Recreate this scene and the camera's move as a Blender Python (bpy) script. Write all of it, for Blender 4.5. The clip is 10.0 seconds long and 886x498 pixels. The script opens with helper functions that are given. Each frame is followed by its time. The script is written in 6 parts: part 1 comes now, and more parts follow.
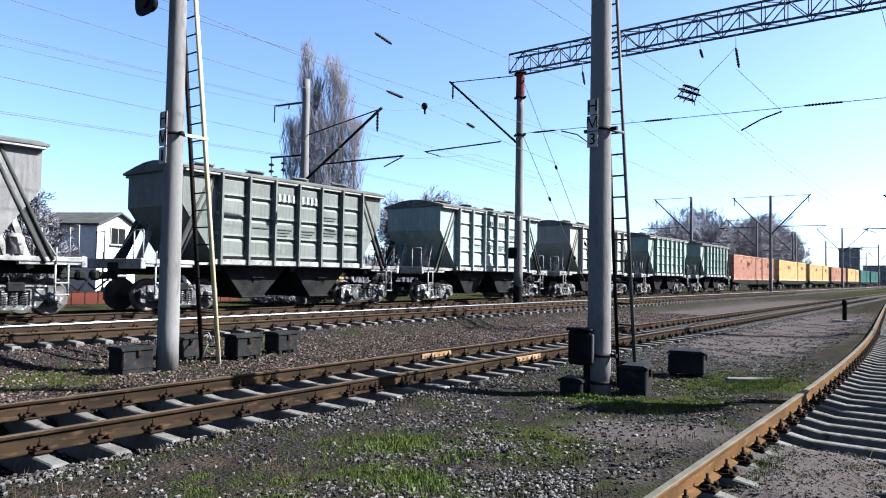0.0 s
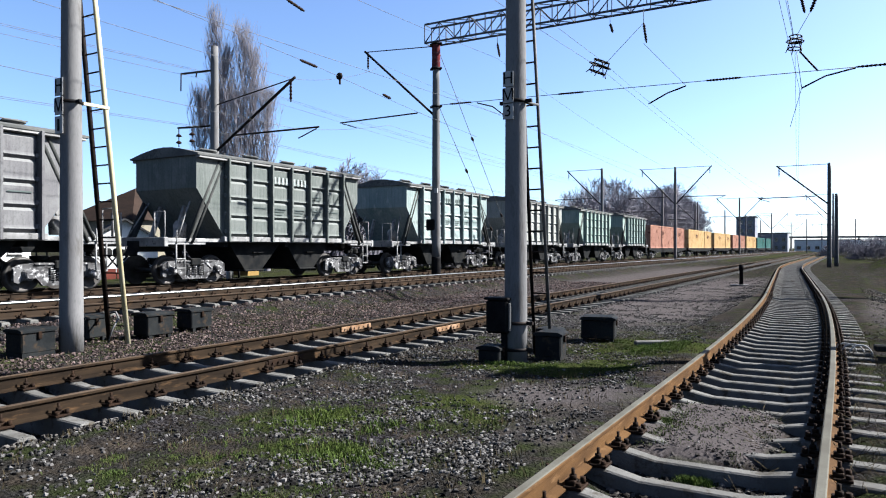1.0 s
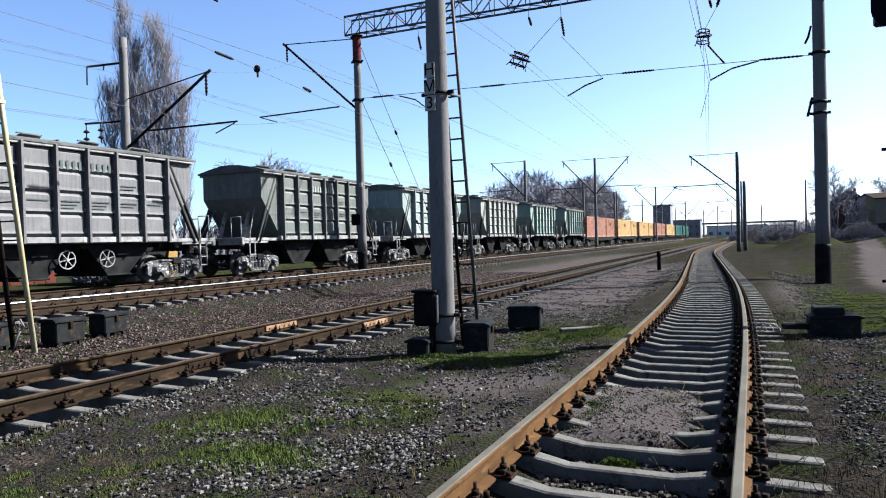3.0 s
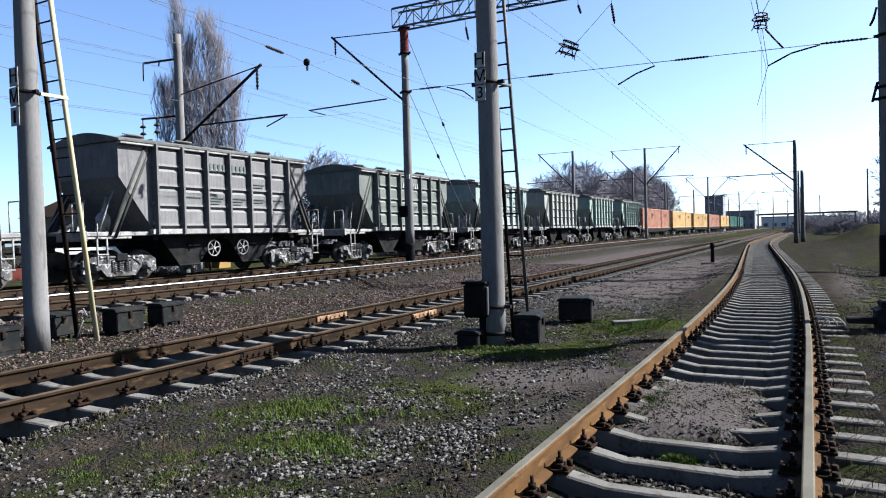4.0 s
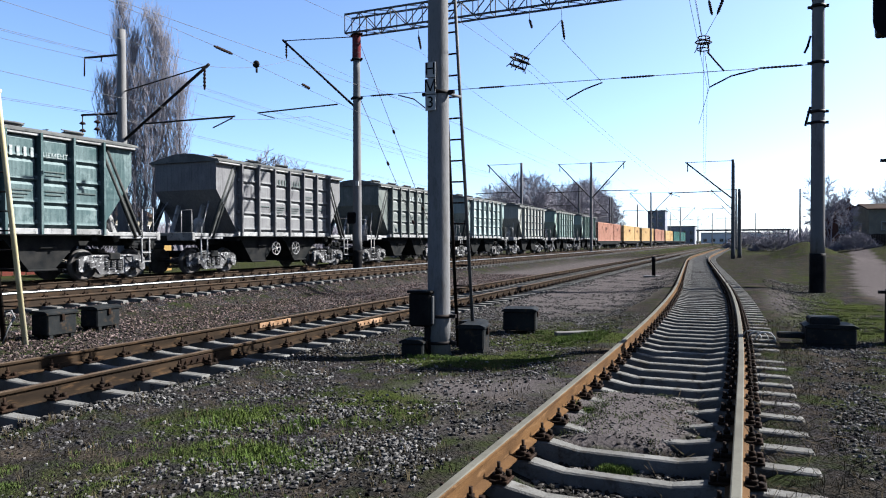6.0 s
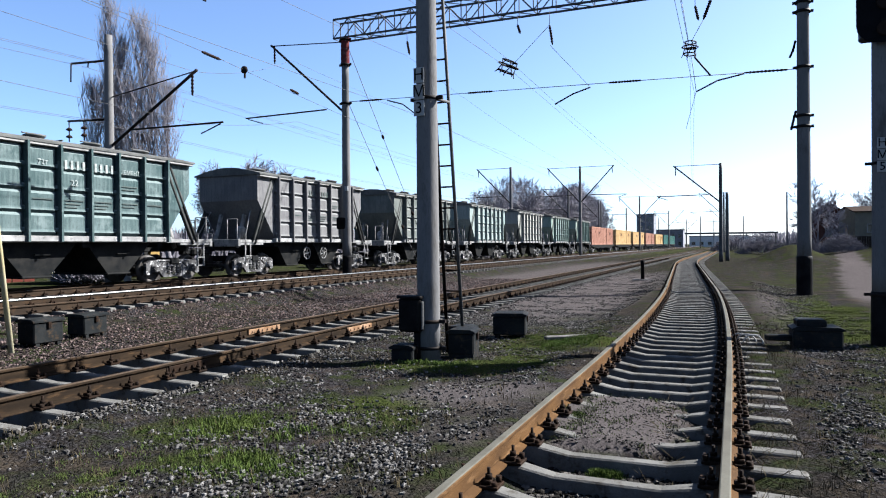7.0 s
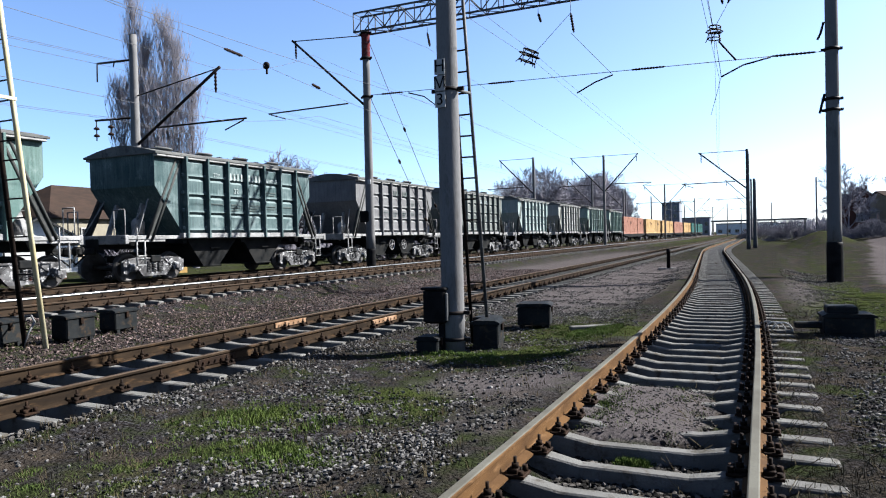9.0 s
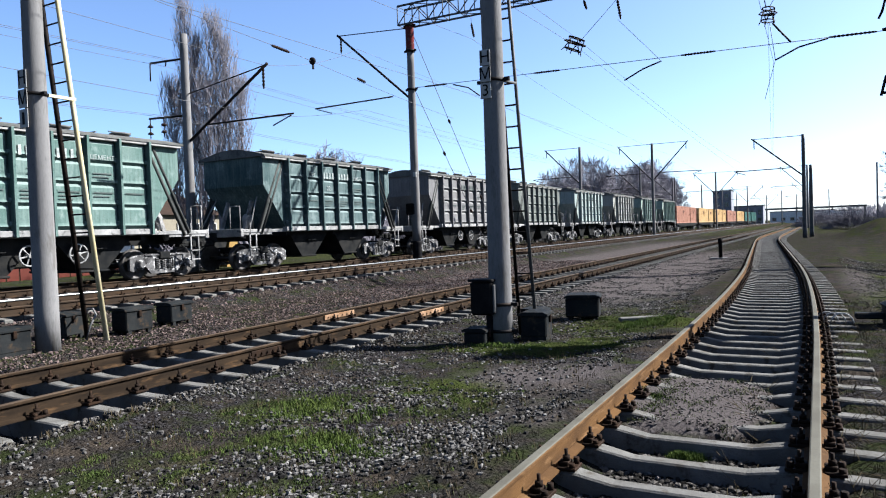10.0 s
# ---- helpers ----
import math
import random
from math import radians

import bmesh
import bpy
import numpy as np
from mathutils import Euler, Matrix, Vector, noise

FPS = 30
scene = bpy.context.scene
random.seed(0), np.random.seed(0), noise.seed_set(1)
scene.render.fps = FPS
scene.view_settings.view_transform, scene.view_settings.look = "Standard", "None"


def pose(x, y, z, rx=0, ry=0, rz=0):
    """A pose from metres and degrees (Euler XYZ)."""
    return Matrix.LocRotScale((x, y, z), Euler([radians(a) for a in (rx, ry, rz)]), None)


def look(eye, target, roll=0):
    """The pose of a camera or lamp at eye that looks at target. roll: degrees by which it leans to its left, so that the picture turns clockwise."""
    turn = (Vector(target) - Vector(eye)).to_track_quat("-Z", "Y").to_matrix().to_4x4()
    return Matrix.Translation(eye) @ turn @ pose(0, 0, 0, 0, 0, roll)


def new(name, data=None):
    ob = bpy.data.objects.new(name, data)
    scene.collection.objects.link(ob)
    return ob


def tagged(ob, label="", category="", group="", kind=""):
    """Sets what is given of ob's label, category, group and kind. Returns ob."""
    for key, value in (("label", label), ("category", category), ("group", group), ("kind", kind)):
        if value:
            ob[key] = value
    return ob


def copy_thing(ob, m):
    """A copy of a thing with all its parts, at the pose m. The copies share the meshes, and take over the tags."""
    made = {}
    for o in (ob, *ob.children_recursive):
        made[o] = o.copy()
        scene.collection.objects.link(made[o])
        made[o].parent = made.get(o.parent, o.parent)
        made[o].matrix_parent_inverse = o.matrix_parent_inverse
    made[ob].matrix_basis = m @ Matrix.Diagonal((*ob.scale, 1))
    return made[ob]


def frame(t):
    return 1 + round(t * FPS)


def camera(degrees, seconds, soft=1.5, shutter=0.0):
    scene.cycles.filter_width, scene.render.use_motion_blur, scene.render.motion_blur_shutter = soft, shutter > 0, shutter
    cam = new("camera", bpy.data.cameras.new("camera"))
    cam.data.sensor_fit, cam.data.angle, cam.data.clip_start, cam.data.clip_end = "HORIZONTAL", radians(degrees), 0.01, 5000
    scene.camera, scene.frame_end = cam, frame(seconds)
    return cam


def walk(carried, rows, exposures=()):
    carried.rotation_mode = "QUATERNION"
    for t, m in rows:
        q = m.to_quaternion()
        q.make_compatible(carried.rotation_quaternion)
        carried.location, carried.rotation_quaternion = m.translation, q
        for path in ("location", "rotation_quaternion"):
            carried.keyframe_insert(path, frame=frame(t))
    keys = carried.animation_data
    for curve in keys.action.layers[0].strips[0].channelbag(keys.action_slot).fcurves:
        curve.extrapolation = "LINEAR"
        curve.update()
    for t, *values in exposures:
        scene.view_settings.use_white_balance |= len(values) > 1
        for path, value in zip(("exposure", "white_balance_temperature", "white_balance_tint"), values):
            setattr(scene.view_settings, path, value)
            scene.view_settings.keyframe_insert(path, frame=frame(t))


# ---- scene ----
cam = camera(65.29, 10.0, soft=1.1)
# seconds, eye, target, roll
PATH = [
    (0, (0.071, -0.038, 1.683), (-1.131, 1.558, 1.758), 0.9),
    (0.5, (0.087, -0.107, 1.705), (-0.939, 1.609, 1.766), 1.0),
    (1, (0.067, -0.052, 1.676), (-0.938, 1.677, 1.673), 0.0),
    (1.5, (0.059, 0.001, 1.659), (-0.871, 1.771, 1.621), 0.2),
    (2, (0.023, 0.033, 1.668), (-0.905, 1.804, 1.617), -0.2),
    (2.5, (0.043, 0.017, 1.686), (-0.867, 1.798, 1.673), -1.1),
    (2.7, (0.06, 0.017, 1.673), (-0.758, 1.842, 1.655), -1.5),
    (3.8, (-0.018, 0.06, 1.652), (-0.866, 1.87, 1.61), -1.4),
    (4, (-0.029, 0.047, 1.652), (-0.967, 1.813, 1.609), -1.6),
    (4.5, (-0.037, -0.022, 1.679), (-1.232, 1.582, 1.646), -2.1),
    (5, (0.019, 0.021, 1.685), (-0.948, 1.771, 1.644), -1.2),
    (5.5, (-0.008, 0.053, 1.662), (-0.842, 1.87, 1.63), -0.2),
    (7, (0.001, 0.057, 1.673), (-0.775, 1.9, 1.664), -0.5),
    (7.5, (0.007, 0.046, 1.676), (-0.76, 1.893, 1.673), -0.6),
    (8, (0.009, 0.046, 1.674), (-0.77, 1.888, 1.67), -0.6),
    (8.5, (0.015, 0.048, 1.672), (-0.785, 1.881, 1.658), -1.1),
    (9, (0.009, 0.046, 1.664), (-0.83, 1.862, 1.633), -1.4),
    (9.5, (0.005, 0.036, 1.67), (-0.878, 1.83, 1.628), -1.7),
    (10, (-0.011, 0.036, 1.667), (-0.967, 1.791, 1.616), -2.0)
]
walk(cam, [(t, look(eye, target, roll)) for t, eye, target, roll in PATH],
     exposures=[(0.0, 2.86, 6050, 9), (0.5, 2.64, 6120, 9), (4.2, 2.58, 6120, 9), (4.5, 2.64, 6120, 9), (5.0, 2.82, 6120, 9), (5.5, 2.66, 6120, 9), (7.0, 2.60, 6120, 9), (10.0, 2.58, 6120, 9)])

# ---- light: low spring sun ahead and to the east of the line, clear sky ----
SUN_AZ, SUN_EL = 50.5, 38.0
world = bpy.data.worlds.new("sky")
scene.world = world
world.use_nodes = True
sky = world.node_tree.nodes.new("ShaderNodeTexSky")
sky.sky_type, sky.sun_disc = "NISHITA", False
sky.sun_elevation, sky.sun_rotation = radians(SUN_EL), radians(SUN_AZ)
sky.air_density, sky.dust_density, sky.ozone_density = 0.6, 1.0, 3.2
back = world.node_tree.nodes["Background"]
back.inputs["Strength"].default_value = 0.05
world.node_tree.links.new(sky.outputs[0], back.inputs["Color"])
sun = new("sun", bpy.data.lights.new("sun", "SUN"))
sun.data.energy, sun.data.angle, sun.data.color = 5.0, radians(0.53), (1.0, 0.955, 0.89)
sun_dir = Vector((math.sin(radians(SUN_AZ)) * math.cos(radians(SUN_EL)), math.cos(radians(SUN_AZ)) * math.cos(radians(SUN_EL)), math.sin(radians(SUN_EL))))
sun.matrix_world = look(sun_dir * 50, (0, 0, 0))



# ---- materials ----
COLOUR_SCALE = 0.285   # scales every base colour down, so shade stays deep at the raised exposure


def mat(name, c1, c2, scale=2.0, rough=0.75, metal=0.0, bump=0.25, grain=45.0, c3=None, spread=(0.38, 0.62), streak=1.0):
    """Two colours in large blotches, fine grain in colour and relief, and a third colour as scattered stains."""
    m = bpy.data.materials.new(name)
    m.use_nodes = True
    c1, c2, c3 = (tuple(v * k for v in c) if c else None for c, k in ((c1, COLOUR_SCALE), (c2, COLOUR_SCALE), (c3, COLOUR_SCALE)))
    n, l = m.node_tree.nodes, m.node_tree.links
    b = n["Principled BSDF"]
    tc, info = n.new("ShaderNodeTexCoord"), n.new("ShaderNodeObjectInfo")
    shift = n.new("ShaderNodeVectorMath"); shift.operation = "MULTIPLY_ADD"
    comb = n.new("ShaderNodeCombineXYZ")
    for k in range(3):
        l.new(info.outputs["Random"], comb.inputs[k])
    shift.inputs[1].default_value = (17.0, 31.0, 23.0)
    l.new(comb.outputs[0], shift.inputs[0]); 
    squash = n.new("ShaderNodeVectorMath"); squash.operation = "MULTIPLY"; squash.inputs[1].default_value = (1, 1, streak)
    l.new(tc.outputs["Object"], squash.inputs[0]); l.new(squash.outputs[0], shift.inputs[2])

    def noise_tex(s, detail, rgh=0.6):
        t = n.new("ShaderNodeTexNoise"); t.inputs["Scale"].default_value = s; t.inputs["Detail"].default_value = detail
        t.inputs["Roughness"].default_value = rgh
        l.new(shift.outputs[0], t.inputs["Vector"]); return t

    def mixed(fac, a, bb, lo, hi, kind="MIX"):
        r = n.new("ShaderNodeMapRange"); r.inputs[1].default_value, r.inputs[2].default_value = lo, hi
        l.new(fac, r.inputs[0])
        x = n.new("ShaderNodeMix"); x.data_type = "RGBA"; x.blend_type = kind
        l.new(r.outputs[0], x.inputs[0])
        for sock, v in ((x.inputs[6], a), (x.inputs[7], bb)):
            if isinstance(v, tuple): sock.default_value = (*v, 1)
            else: l.new(v, sock)
        return x.outputs[2]
    big, fine = noise_tex(scale, 5), noise_tex(grain, 4, 0.7)
    col = mixed(big.outputs["Fac"], c1, c2, *spread)
    dark = tuple(0.55 * v for v in c1)
    col = mixed(fine.outputs["Fac"], col, dark, 0.5, 0.85)
    if c3:
        col = mixed(noise_tex(scale * 2.7, 6, 0.7).outputs["Fac"], col, c3, 0.54, 0.66)
    l.new(col, b.inputs["Base Color"])
    rr = n.new("ShaderNodeMapRange"); rr.inputs[3].default_value, rr.inputs[4].default_value = rough - 0.1, min(1, rough + 0.12)
    l.new(fine.outputs["Fac"], rr.inputs[0]); l.new(rr.outputs[0], b.inputs["Roughness"])
    b.inputs["Metallic"].default_value = metal
    b.inputs["Specular IOR Level"].default_value = 0.5 if rough < 0.4 else 0.015
    if bump:
        bp = n.new("ShaderNodeBump"); bp.inputs["Strength"].default_value = bump; bp.inputs["Distance"].default_value = 0.02
        l.new(fine.outputs["Fac"], bp.inputs["Height"]); l.new(bp.outputs[0], b.inputs["Normal"])
    return m


M_RUST = mat("rusty rail steel", (0.20, 0.108, 0.046), (0.115, 0.064, 0.032), 1.3, 0.75, 0.1, 0.15, 60, (0.26, 0.15, 0.072), streak=5)
M_RUST_B = mat("brown rusted rail steel", (0.062, 0.042, 0.027), (0.027, 0.020, 0.015), 1.1, 0.75, 0.1, 0.15, 60, (0.13, 0.078, 0.042), streak=6)
M_RUST_DARK = mat("dark brown rail steel", (0.075, 0.052, 0.036), (0.05, 0.037, 0.028), 1.5, 0.75, 0.1, 0.15, 60, (0.10, 0.06, 0.035))
M_HEAD_B = mat("dark rail head", (0.16, 0.115, 0.08), (0.12, 0.085, 0.06), 2.0, 0.6, 0.2, 0.05, 60)
M_HEAD = mat("dull rail head", (0.22, 0.212, 0.178), (0.16, 0.15, 0.125), 2.0, 0.75, 0.1, 0.05, 60)
M_BRIGHT = mat("polished rail head", (0.72, 0.72, 0.72), (0.62, 0.62, 0.63), 2.0, 0.34, 0.95, 0.0, 60)
M_JOINT = mat("fresh rusted joint bar", (0.56, 0.36, 0.23), (0.30, 0.17, 0.09), 3.0, 0.7, 0.0, 0.1, 60)
M_SLEEPER = mat("weathered concrete sleeper", (0.285, 0.278, 0.265), (0.19, 0.184, 0.172), 2.5, 0.9, 0.0, 0.4, 55, (0.11, 0.095, 0.075))
M_IRON = mat("dark oily iron", (0.030, 0.022, 0.018), (0.055, 0.033, 0.022), 6.0, 0.7, 0.2, 0.2, 60)
M_CONCRETE = mat("grey concrete", (0.33, 0.325, 0.325), (0.25, 0.247, 0.25), 1.2, 0.9, 0.0, 0.25, 40, (0.19, 0.18, 0.17), streak=0.25)
M_BLACK = mat("black bitumen paint", (0.012, 0.012, 0.014), (0.03, 0.028, 0.027), 3.0, 0.6, 0.0, 0.2, 30)
M_BOX = mat("dark grey painted iron box", (0.022, 0.025, 0.027), (0.04, 0.043, 0.044), 3.0, 0.6, 0.1, 0.2, 50, (0.09, 0.065, 0.045))
M_SHIELD = mat("black signal enamel", (0.010, 0.011, 0.014), (0.018, 0.019, 0.022), 2.0, 0.5, 0.0, 0.05, 30)
M_WHITE = mat("white enamel plate", (0.74, 0.74, 0.72), (0.62, 0.62, 0.60), 5.0, 0.6, 0.0, 0.05, 60)
M_INK = mat("black lettering paint", (0.015, 0.015, 0.016), (0.025, 0.025, 0.025), 5.0, 0.6, 0.0, 0.0, 60)
M_LADDER_DARK = mat("black painted ladder iron", (0.014, 0.013, 0.014), (0.04, 0.03, 0.025), 4.0, 0.6, 0.2, 0.1, 60)
M_LADDER_PALE = mat("cream painted ladder iron", (1.0, 0.93, 0.66), (0.9, 0.78, 0.45), 1.0, 0.65, 0.0, 0.1, 60)
M_GALV = mat("grey steel lattice", (0.13, 0.135, 0.14), (0.20, 0.20, 0.20), 3.0, 0.6, 0.3, 0.1, 60)
M_MASTRED = mat("faded red band paint", (0.24, 0.045, 0.05), (0.16, 0.05, 0.055), 3.0, 0.8, 0.0, 0.2, 40, (0.3, 0.27, 0.26))
M_ARM = mat("dark bracket steel", (0.025, 0.025, 0.027), (0.05, 0.04, 0.035), 4.0, 0.6, 0.3, 0.1, 60)
M_WIRE = mat("tarnished copper wire", (0.2, 0.2, 0.22), (0.26, 0.25, 0.25), 3.0, 0.6, 0.3, 0.0, 30)
M_GLASS_INS = mat("brown porcelain insulator", (0.04, 0.027, 0.022), (0.055, 0.037, 0.03), 3.0, 0.6, 0.0, 0.0, 30)
# bogie blotches carry real dust, and highlights and shade painted into the colour
M_BOGIE = mat("dusty cast bogie steel with painted highlights", (0.25, 0.247, 0.25), (0.06, 0.058, 0.06), 2.6, 0.85, 0.1, 0.35, 40, (1.15, 1.14, 1.15))
M_WHEEL = mat("worn wheel steel", (0.16, 0.155, 0.15), (0.09, 0.08, 0.075), 3.0, 0.55, 0.5, 0.15, 50)
M_UNDER = mat("dark underframe steel", (0.020, 0.022, 0.024), (0.045, 0.044, 0.042), 2.5, 0.85, 0.0, 0.25, 40)
M_FRAME = mat("cement-dusted frame", (0.62, 0.615, 0.61), (0.32, 0.315, 0.31), 2.0, 0.9, 0.0, 0.3, 50, (0.10, 0.10, 0.10))
M_STENCIL = mat("white stencil paint", (0.70, 0.76, 0.75), (0.36, 0.42, 0.41), 9.0, 0.8, 0.0, 0.0, 60)
M_FAINT = mat("faded stencil paint", (0.20, 0.24, 0.23), (0.15, 0.19, 0.18), 9.0, 0.85, 0.0, 0.0, 60)


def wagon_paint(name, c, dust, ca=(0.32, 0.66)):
    """Painted sheet under cement dust: blotches, thin vertical runs, and up-facing ledges paled as dusty and lit."""
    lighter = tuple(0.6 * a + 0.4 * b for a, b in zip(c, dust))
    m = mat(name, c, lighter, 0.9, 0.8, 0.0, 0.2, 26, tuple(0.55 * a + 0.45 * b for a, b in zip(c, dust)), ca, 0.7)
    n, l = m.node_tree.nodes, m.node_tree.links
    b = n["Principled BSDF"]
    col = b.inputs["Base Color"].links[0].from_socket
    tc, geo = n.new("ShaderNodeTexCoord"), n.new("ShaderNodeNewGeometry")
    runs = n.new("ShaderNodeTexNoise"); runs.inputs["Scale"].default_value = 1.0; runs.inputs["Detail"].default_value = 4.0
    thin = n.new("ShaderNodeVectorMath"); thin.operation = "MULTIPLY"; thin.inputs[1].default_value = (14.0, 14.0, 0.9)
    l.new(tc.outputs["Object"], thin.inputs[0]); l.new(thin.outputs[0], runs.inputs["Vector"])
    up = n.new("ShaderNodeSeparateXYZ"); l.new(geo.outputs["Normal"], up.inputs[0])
    # last row: upward normals take the dust tone, painting bead tops as lit
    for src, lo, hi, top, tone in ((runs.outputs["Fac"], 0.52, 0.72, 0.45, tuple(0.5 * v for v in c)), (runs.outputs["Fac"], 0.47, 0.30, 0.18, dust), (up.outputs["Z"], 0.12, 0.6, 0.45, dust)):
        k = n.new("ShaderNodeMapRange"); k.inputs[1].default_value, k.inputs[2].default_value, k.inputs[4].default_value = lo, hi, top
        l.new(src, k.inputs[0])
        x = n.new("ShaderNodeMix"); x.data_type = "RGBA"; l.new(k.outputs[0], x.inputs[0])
        l.new(col, x.inputs[6]); x.inputs[7].default_value = (*(v * COLOUR_SCALE for v in tone), 1)
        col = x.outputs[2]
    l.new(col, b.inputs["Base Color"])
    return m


DUST2 = (0.44, 0.45, 0.435)
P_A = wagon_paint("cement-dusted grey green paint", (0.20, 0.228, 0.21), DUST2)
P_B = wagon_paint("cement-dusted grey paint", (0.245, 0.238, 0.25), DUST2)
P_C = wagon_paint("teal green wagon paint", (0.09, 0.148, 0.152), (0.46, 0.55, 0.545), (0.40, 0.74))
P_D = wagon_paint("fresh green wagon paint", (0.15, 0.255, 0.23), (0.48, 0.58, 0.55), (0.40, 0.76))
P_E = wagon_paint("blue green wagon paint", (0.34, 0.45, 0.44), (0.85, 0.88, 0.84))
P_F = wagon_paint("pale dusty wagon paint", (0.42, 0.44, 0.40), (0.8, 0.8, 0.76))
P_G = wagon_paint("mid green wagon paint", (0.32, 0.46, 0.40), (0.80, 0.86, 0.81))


# ---- mesh helpers ----
def box(bm, c, s, rot=None, bevel=0.0):
    m = Matrix.Translation(c) @ (rot.to_4x4() if rot else Matrix.Identity(4)) @ Matrix.Diagonal((*s, 1))
    r = bmesh.ops.create_cube(bm, size=1.0, matrix=m)
    if bevel:
        ed = list({e for v in r["verts"] for e in v.link_edges})
        bmesh.ops.bevel(bm, geom=ed, offset=bevel, segments=1, affect="EDGES", clamp_overlap=True)


def tube(bm, p, q, r0, r1=None, n=8, caps=True):
    p, q = Vector(p), Vector(q)
    d = q - p
    if d.length < 1e-6:
        return
    r1 = r0 if r1 is None else r1
    d.normalize()
    u = d.orthogonal().normalized()
    w = d.cross(u)
    a, b = [], []
    for k in range(n):
        an = 2 * math.pi * k / n
        o = u * math.cos(an) + w * math.sin(an)
        a.append(bm.verts.new(p + o * r0)); b.append(bm.verts.new(q + o * r1))
    for k in range(n):
        f = bm.faces.new((a[k], a[(k + 1) % n], b[(k + 1) % n], b[k])); f.smooth = n > 5
    if caps:
        bm.faces.new(a[::-1]); bm.faces.new(b)


def sweep(bm, pts, r, n=4):
    """One unbroken round bar through all the points."""
    pts = [Vector(p) for p in pts]
    rings = []
    for k, p in enumerate(pts):
        d = (pts[min(k + 1, len(pts) - 1)] - pts[max(k - 1, 0)]).normalized()
        u = d.cross(Vector((0.13, 0.21, 0.97))).normalized(); w = d.cross(u)
        rings.append([bm.verts.new(p + (u * math.cos(2 * math.pi * j / n) + w * math.sin(2 * math.pi * j / n)) * r) for j in range(n)])
    for a, b in zip(rings, rings[1:]):
        for j in range(n):
            bm.faces.new((a[j], a[(j + 1) % n], b[(j + 1) % n], b[j])).smooth = True
    bm.faces.new(rings[0][::-1]); bm.faces.new(rings[-1])


def prism(bm, pts, to3, d0, d1):
    """Extrude the outline pts (2D); to3(u, v, d) gives the place."""
    a = [bm.verts.new(to3(u, v, d0)) for u, v in pts]
    b = [bm.verts.new(to3(u, v, d1)) for u, v in pts]
    n = len(pts)
    bm.faces.new(a); bm.faces.new(b[::-1])
    for k in range(n):
        bm.faces.new((a[k], b[k], b[(k + 1) % n], a[(k + 1) % n]))


def lathe(bm, axis_p, axis_d, prof, n=16):
    """Rings (distance along the axis, radius) joined into a turned body."""
    axis_d = Vector(axis_d).normalized()
    u = axis_d.orthogonal().normalized(); w = axis_d.cross(u)
    rings = []
    for h, r in prof:
        c = Vector(axis_p) + axis_d * h
        rings.append([bm.verts.new(c + (u * math.cos(2 * math.pi * k / n) + w * math.sin(2 * math.pi * k / n)) * max(r, 1e-4)) for k in range(n)])
    for a, b in zip(rings, rings[1:]):
        for k in range(n):
            f = bm.faces.new((a[k], a[(k + 1) % n], b[(k + 1) % n], b[k])); f.smooth = True
    bm.faces.new(rings[0][::-1]); bm.faces.new(rings[-1])


def mesh_of(bm, name, *materials):
    bmesh.ops.recalc_face_normals(bm, faces=bm.faces)
    me = bpy.data.meshes.new(name)
    bm.to_mesh(me); bm.free()
    for m in materials:
        me.materials.append(m)
    return me


def part(name, bm, material, parent, label="", at=None):
    ob = new(name, bm if isinstance(bm, bpy.types.Mesh) else mesh_of(bm, name, material))
    ob.parent = parent
    if at is not None:
        ob.matrix_basis = at
    if label:
        ob["label"] = label
    return ob


def thing(name, m, label, category, group="", kind=""):
    ob = new(name)
    ob.empty_display_size = 0.2
    ob.matrix_basis = m
    return tagged(ob, label, category, group, kind)


def solid(name, bm, material, label, category, group="", kind="", m=None):
    ob = new(name, mesh_of(bm, name, material) if not isinstance(bm, bpy.types.Mesh) else bm)
    if m is not None:
        ob.matrix_basis = m
    return tagged(ob, label, category, group, kind)


def lettering(text, size, material, depth=0.004):
    cu = bpy.data.curves.new("text", "FONT")
    cu.body, cu.size, cu.extrude, cu.align_x, cu.align_y = text, size, depth, "CENTER", "CENTER"
    tmp = bpy.data.objects.new("text", cu)
    me = bpy.data.meshes.new_from_object(tmp)
    bpy.data.objects.remove(tmp); bpy.data.curves.remove(cu)
    me.materials.clear(); me.materials.append(material)
    return me


rnd = random.Random(7)


def smooth(a, b, x):
    t = min(1.0, max(0.0, (x - a) / (b - a)))
    return t * t * (3 - 2 * t)


# ---- plan: four tracks along +y, heights from the nearest tracks' sleeper tops ----
TOP_AB, TOP_C, TOP_D = 0.20, 0.50, 0.47
X_B, X_C, X_D = -7.51, -14.85, -19.95


def x_a(y):
    if y < 8: d = 0.0
    elif y < 26: d = 0.065 * (y - 8) ** 2 / 36
    elif y < 52: d = 0.585 + 0.065 * (y - 26)
    elif y < 80: d = 2.275 + 0.065 * ((y - 52) - (y - 52) ** 2 / 56)
    else: d = 3.185
    return -0.855 - d


def hump(x, y, cx, cy, rx, ry):
    return math.exp(-(((x - cx) / rx) ** 2 + ((y - cy) / ry) ** 2))


